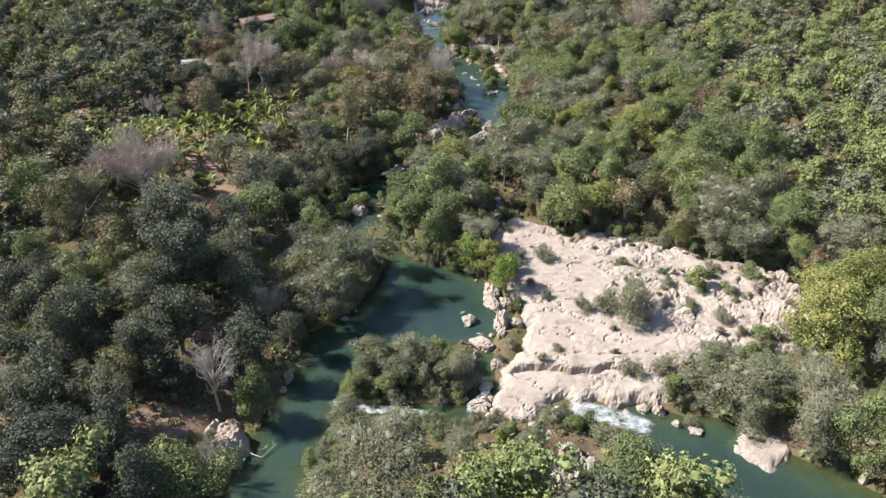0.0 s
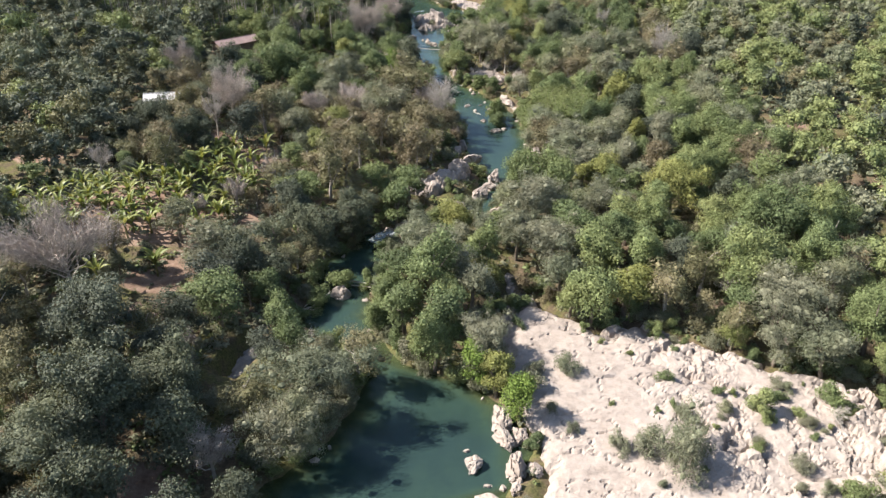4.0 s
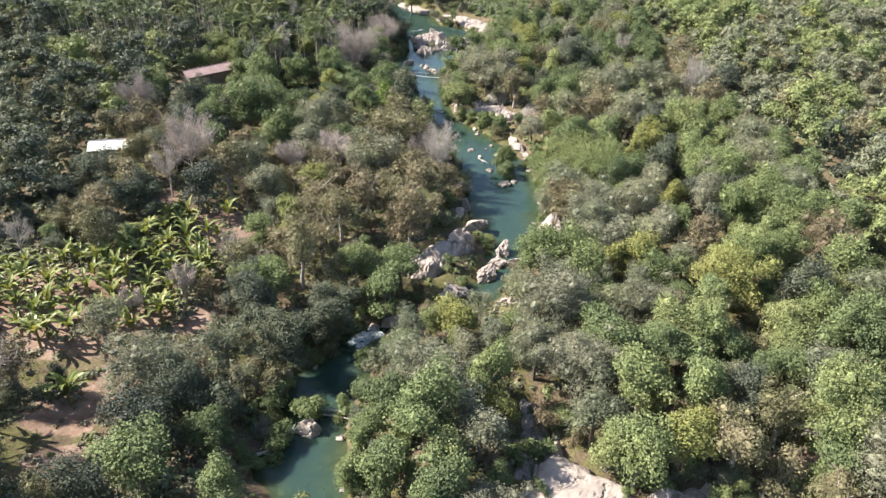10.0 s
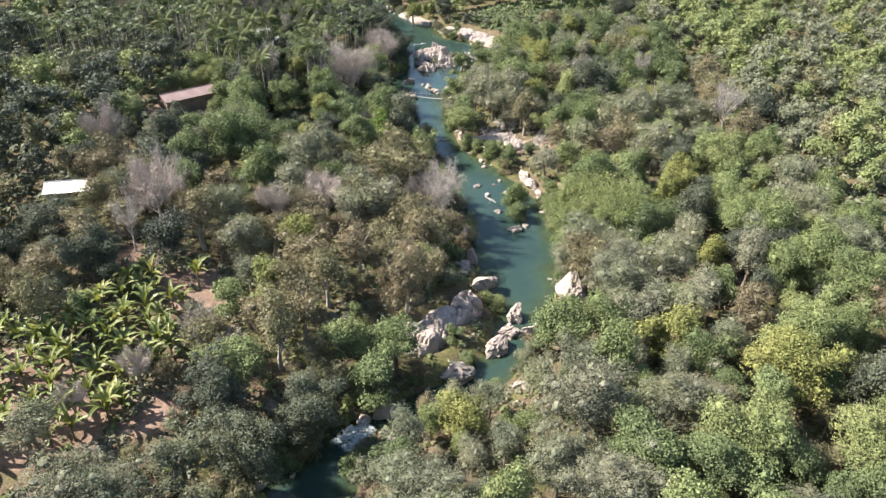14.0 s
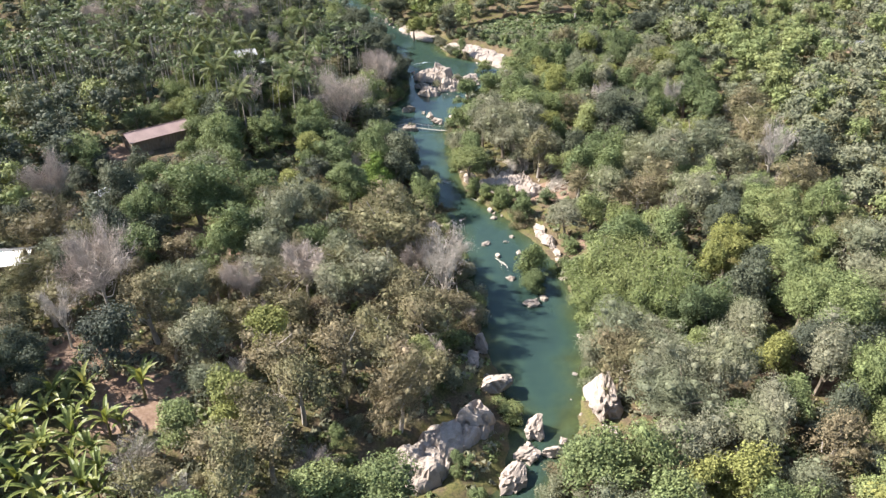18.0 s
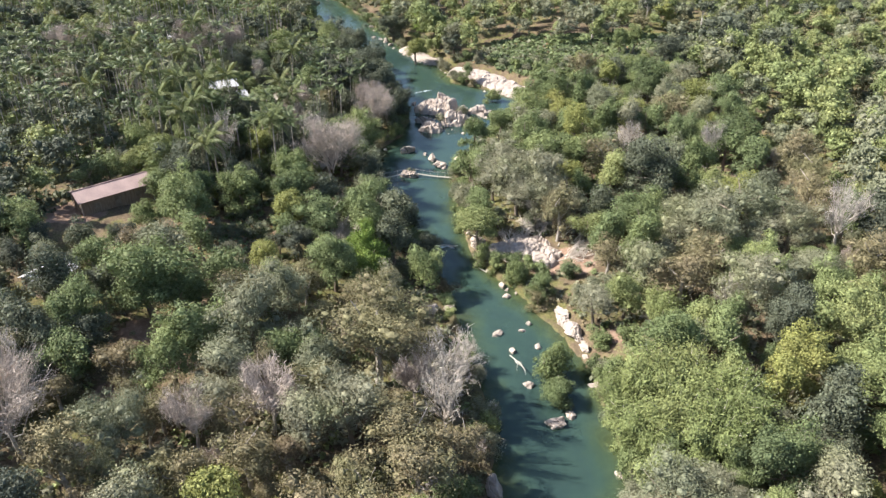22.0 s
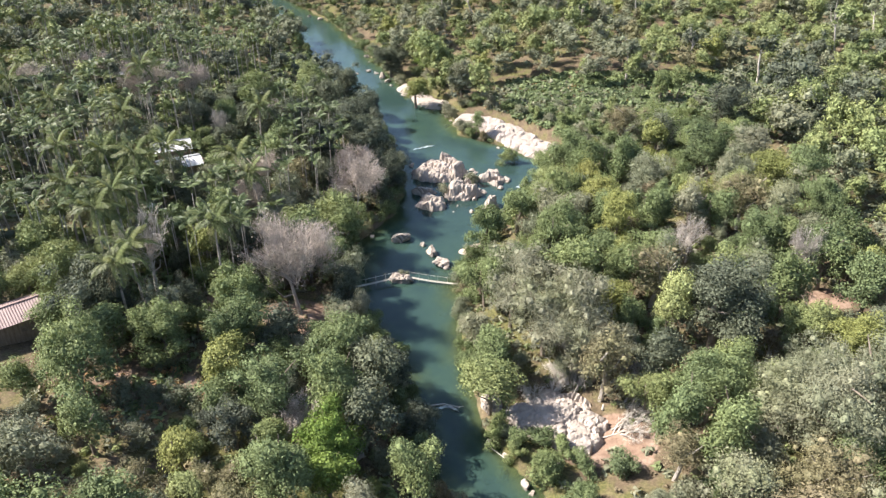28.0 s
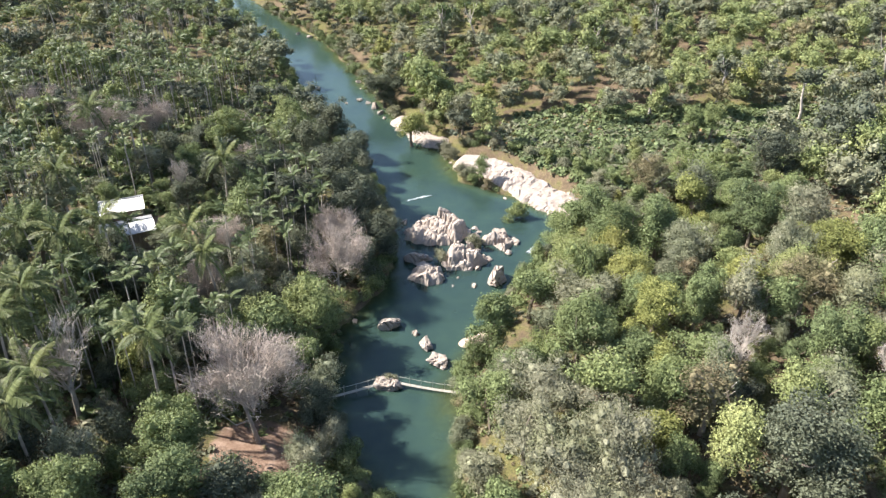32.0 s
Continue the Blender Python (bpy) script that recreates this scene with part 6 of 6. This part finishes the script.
xs, ys = jittered(-175, -12, 226, 400, 2.9, r)
sel = (inside(xs, ys, GROVE) > 0.02) & (inside(xs, ys, ROOFS) <= 0) & (shore(xs, ys) > 5)
clump = fbm(xs / 14, ys / 14, 3, 91)
sel &= clump > 0.50
rows, count = [], 0
for x, y in zip(xs[sel], ys[sel]):
    s = r.uniform(0.8, 1.15)
    if y < 325 and x > -82 and count < 190:
        plant(K_ARECA, x, y, s, r.uniform(0, 360), int(r.integers(0, 5)))
        count += 1
    else:
        rows.append((x, y, s, r.uniform(0, 2 * np.pi), int(r.integers(0, 5))))
for which, name, mat_, label in ((2, "areca_trunks", PALE_BARK, "pale trunks of distant areca palms"), (3, "areca_crowns", PALM, "feathery crowns of distant areca palms")):
    out = []
    hs = land(np.array([q[0] for q in rows]), np.array([q[1] for q in rows]))
    for (x, y, s, a, k), h in zip(rows, hs):
        v, f = A_MADE[k][which]
        c, n = np.cos(a) * s, np.sin(a) * s
        out.append((np.stack([v[:, 0] * c - v[:, 1] * n, v[:, 0] * n + v[:, 1] * c, v[:, 2] * s], 1) + (x, y, h), f))
    tagged(new(name, mesh_of(name, *join(out), mat_)), label, "palm grove", kind="stuff")


# ---- tall forest trees that stand over the rest ----
def emergent(seed, x, y, tall, radius, material=DARK):
    q = np.random.default_rng(seed)
    e = new("emergent_tree")
    v, f = crown_arrays(q, radius, radius * 0.8, 13, 700, 0.55)
    v[:, 2] += tall
    part("trunk", mesh_of("trunk", *trunk_arrays(q, tall, 0.26, radius * 0.7, 6, 7, 0.72), PALE_BARK), e)
    part("crown", mesh_of("crown", v, f, material), e)
    e.matrix_basis = pose(x, y, height(x, y) - 0.1)
    tagged(e, "tall tree with a bare pale trunk and a high crown", "tree", "emergent trees")


for k, (x, y, h, rad) in enumerate([(65, 307.5, 10, 2.9), (2, 355, 12, 2.6), (37, 312, 8, 2.4), (52, 318, 9, 2.2), (88, 322, 13, 3.2), (100, 330, 13, 3.5), (46, 352, 12, 3), (-6, 360, 11, 2.8), (24, 352, 11, 3.0), (118, 300, 12, 3), (30, 345, 10, 2.6)]):
    emergent(800 + k, x, y, h, rad, (DARK, GREEN, OLIVE)[k % 3])


# ---- houses ----
def box_arrays(x0, x1, y0, y1, z0, z1):
    v = np.array([(x, y, z) for z in (z0, z1) for y in (y0, y1) for x in (x0, x1)], float)
    return v, [[0, 2, 3, 1], [4, 5, 7, 6], [0, 1, 5, 4], [2, 6, 7, 3], [0, 4, 6, 2], [1, 3, 7, 5]]


def roof_sheet(length, run, wide, rise, side, thick=0.05):
    """One corrugated sheet of a sloping roof, from ridge to eave."""
    n = 9
    u = np.linspace(0, wide, n)
    wave = 0.025 * np.cos(np.arange(n) * np.pi)
    top = [(length + a, 0.0, wave[i]) for i, a in enumerate(u)] + [(length + a, side * run, -rise + wave[i]) for i, a in enumerate(u)]
    v = np.array(top + [(a, b, c - thick) for a, b, c in top])
    f = []
    for i in range(n - 1):
        f += [[i, i + 1, n + i + 1, n + i], [2 * n + i, 3 * n + i, 3 * n + i + 1, 2 * n + i + 1], [n + i, n + i + 1, 3 * n + i + 1, 3 * n + i]]
    return v, f


def house(x, y, turn, length, deep, wall, material, label, rise=0.9, open_front=False, ends=0.5):
    e = new("house")
    base = height(x, y)
    hl, hd = length / 2, deep / 2
    for nm, b in (("wall", (-hl, hl, -hd, -hd + 0.12, -0.5, wall)), ("wall", (-hl, hl, hd - 0.12, hd, -0.5, wall)), ("wall", (-hl, -hl + 0.12, -hd + 0.12, hd - 0.12, -0.5, wall)), ("wall", (hl - 0.12, hl, -hd + 0.12, hd - 0.12, -0.5, wall))):
        if open_front and b[2] == -hd and b[3] < 0:
            continue
        part(nm, mesh_of("wall", *box_arrays(*b), PLANKS), e)
    part("door", mesh_of("door", *box_arrays(-0.45, 0.45, -hd - 0.05, -hd + 0.03, -0.1, 1.95), BARK), e, "dark plank door")
    for q in (-hl * 0.6, hl * 0.6):
        part("window", mesh_of("window", *box_arrays(q - 0.4, q + 0.4, -hd - 0.04, -hd + 0.03, 0.9, 1.7), BARK), e, "shuttered window")
    for q in (-hl - 0.1, hl + 0.1):
        for w in (-hd - 0.2, hd + 0.2):
            part("post", mesh_of("post", *tube([(q, w, -0.5), (q, w, wall - 0.15)], [0.07, 0.06], 6), WOOD), e)
    n = max(3, round((length + 2 * ends) / 1.1))
    w = (length + 2 * ends) / n
    for side in (1, -1):
        for k in range(n):
            s = part("roof_sheet", mesh_of("roof_sheet", *roof_sheet(-hl - ends + k * w, hd + 0.6, w * 1.02, rise, side), material), e)
            s.matrix_basis = pose(0, 0, wall + rise * 0.92 + 0.012 * (k % 2))
    part("ridge", mesh_of("ridge", *tube([(-hl - ends, 0, wall + rise * 0.95), (hl + ends, 0, wall + rise * 0.95)], [0.09, 0.09], 6), material), e)
    e.matrix_basis = pose(x, y, base, 0, 0, turn)
    tagged(e, label, "house", "houses among the trees")


house(-57, 167.2, 12, 6.2, 3.6, 2.3, METAL_ROOF, "small wooden house with a bright metal roof")
house(-53.2, 211.5, 42, 10.5, 4.2, 2.6, RUST_ROOF, "long wooden house with a rusty red-brown metal roof", 1.0)
house(-51, 187, 60, 4.6, 3.2, 2.4, METAL_ROOF, "wooden hut with a grey metal roof")
house(-50.5, 263, 25, 5.2, 3.8, 2.9, METAL_ROOF, "wooden hut with a weathered grey roof")
house(-47.6, 257.6, 30, 6.2, 3.8, 2.6, METAL_ROOF, "wooden hut with a patched metal roof", 0.7)
house(-37, 262, 10, 3.6, 2.6, 2.2, THATCH, "small hut with a brown roof half hidden by trees")
house(-72.5, 300, 15, 4.0, 3.0, 2.5, METAL_ROOF, "small hut with a pale roof among palms")
house(104, 275, 20, 4.6, 3.2, 2.4, METAL_ROOF, "small hut with a grey roof on the wooded slope")
house(-24.5, 230, 70, 2.4, 1.8, 1.9, METAL_ROOF, "small tin shed beside the bare tree", 0.4, ends=0.2)


# ---- foot bridge of poles ----
def foot_bridge(spans):
    e = new("foot_bridge")
    for (ax, ay, az), (bx, by, bz) in spans:
        a, b = np.array([ax, ay, az]), np.array([bx, by, bz])
        d = unit(b - a)
        side = np.array([-d[1], d[0], 0])
        n = int(np.linalg.norm(b - a) / 1.6) + 1
        for off in (-0.13, 0.0, 0.13):
            t = np.linspace(0, 1, 6)
            p = a + (b - a) * t[:, None] + side * off
            p[:, 2] -= 0.18 * np.sin(np.pi * t)
            part("deck_pole", mesh_of("deck_pole", *tube(p, 0.055 - 0.01 * t, 5), WOOD), e)
        t = np.linspace(0, 1, 6)
        p = a + (b - a) * t[:, None] + side * 0.2 + (0, 0, 0.75)
        p[:, 2] -= 0.14 * np.sin(np.pi * t)
        part("handrail", mesh_of("handrail", *tube(p, 0.025 + 0 * t, 5), WOOD), e)
        for k in range(n + 1):
            o = a + (b - a) * k / n + side * 0.2
            part("post", mesh_of("post", *tube([o + (0, 0, -1.6), o + (0, 0, 0.9)], [0.03, 0.025], 5), WOOD), e)
    tagged(e, "narrow bamboo foot bridge over the river resting on a boulder", "bridge")


foot_bridge([((-17.2, 230.3, 0.8), (-9.3, 233.8, 0.75)), ((-7.4, 234.2, 0.6), (0.8, 232.8, 0.5))])


# ---- drift logs and fallen trees ----
def log(pts, thick, limbs, seed, label="bleached fallen log lying over the water", parent_name="fallen_log"):
    q = np.random.default_rng(seed)
    e = new(parent_name)
    p = np.array(pts, float)
    o = p[0].copy()
    part("stem", mesh_of("stem", *tube(p - o, np.linspace(thick, thick * 0.5, len(p)), 7), WOOD), e)
    for k in range(limbs):
        s = p[0] + (p[-1] - p[0]) * q.uniform(0.3, 1) - o
        d = unit(p[-1] - p[0] + q.normal(size=3) * 2.0) * q.uniform(0.7, 1.6)
        d[2] = abs(d[2]) * 0.6
        part("limb", mesh_of("limb", *tube([s, s + d * 0.5 + q.normal(size=3) * 0.1, s + d], [thick * 0.4, thick * 0.28, thick * 0.1], 5), WOOD), e)
    e.location = o
    tagged(e, label, "log", "fallen logs")


log([(-20.5, 103.2, 0.25), (-17.6, 105.2, 0.3), (-15.6, 108.2, 0.5)], 0.17, 5, 1)
log([(-20.0, 104.6, 0.15), (-18.3, 104.9, 0.2), (-17.2, 104.4, 0.3)], 0.12, 3, 2)
log([(-13.0, 111.2, 0.6), (-11.2, 110.8, 0.55), (-9.6, 110.2, 0.7)], 0.15, 1, 3)
log([(-12.8, 110.4, 0.4), (-11.0, 110.1, 0.4), (-9.6, 109.6, 0.5)], 0.10, 0, 4)
log([(-20.3, 54.2, 0.3), (-18.8, 53.6, 0.2), (-17.6, 55.4, 0.4)], 0.07, 3, 5)
log([(-3.2, 208.6, 0.05), (-1.6, 208.9, 0.12), (0.2, 208.2, 0.3)], 0.10, 3, 6)
log([(3.6, 202.5, 0.0), (5.0, 201.0, 0.1)], 0.08, 0, 7)
log([(7.0, 181.8, 0.3), (8.2, 179.8, 0.6), (8.6, 178.2, 0.9)], 0.07, 6, 8)

DEAD = [(mesh_of("trunk", *trunk_arrays(np.random.default_rng(900 + k), 6.0, 0.10, 1.7, 6), WOOD), mesh_of("crown", *twig_arrays(np.random.default_rng(910 + k), 8.0, 3.0, 1500, 1.0, 1.3), WOOD)) for k in range(3)]
for k, (x, y, s, a, tip) in enumerate([(12.5, 212.5, 0.9, 170, 80), (11.0, 211.0, 0.95, 140, 84), (14.5, 211, 0.95, 185, 80), (16.0, 208.0, 0.9, 160, 82), (16.5, 205.0, 0.8, 120, 84), (12, 208.5, 0.75, 150, 84), (13.5, 209.5, 0.8, 200, 78), (42, 84.5, 0.4, 30, 80), (36, 101.5, 0.7, 80, 80), (40, 103, 0.7, 200, 80), (29, 186, 0.7, 250, 80), (9.5, 208.0, 0.8, 150, 84), (7.8, 206.0, 0.7, 170, 82), (14.5, 204.0, 0.8, 100, 84), (18.0, 208.0, 0.9, 140, 80)]):
    e = new("fallen_tree")
    part("trunk", DEAD[k % 3][0], e)
    part("crown", DEAD[k % 3][1], e)
    e.matrix_basis = pose(x, y, height(x, y) + 0.15, 0, 0, a) @ pose(0, 0, 0, tip, 0, 0) @ Matrix.Diagonal((s, s, s, 1))
    tagged(e, "fallen dead tree with bleached grey branches", "tree", "fallen dead trees")
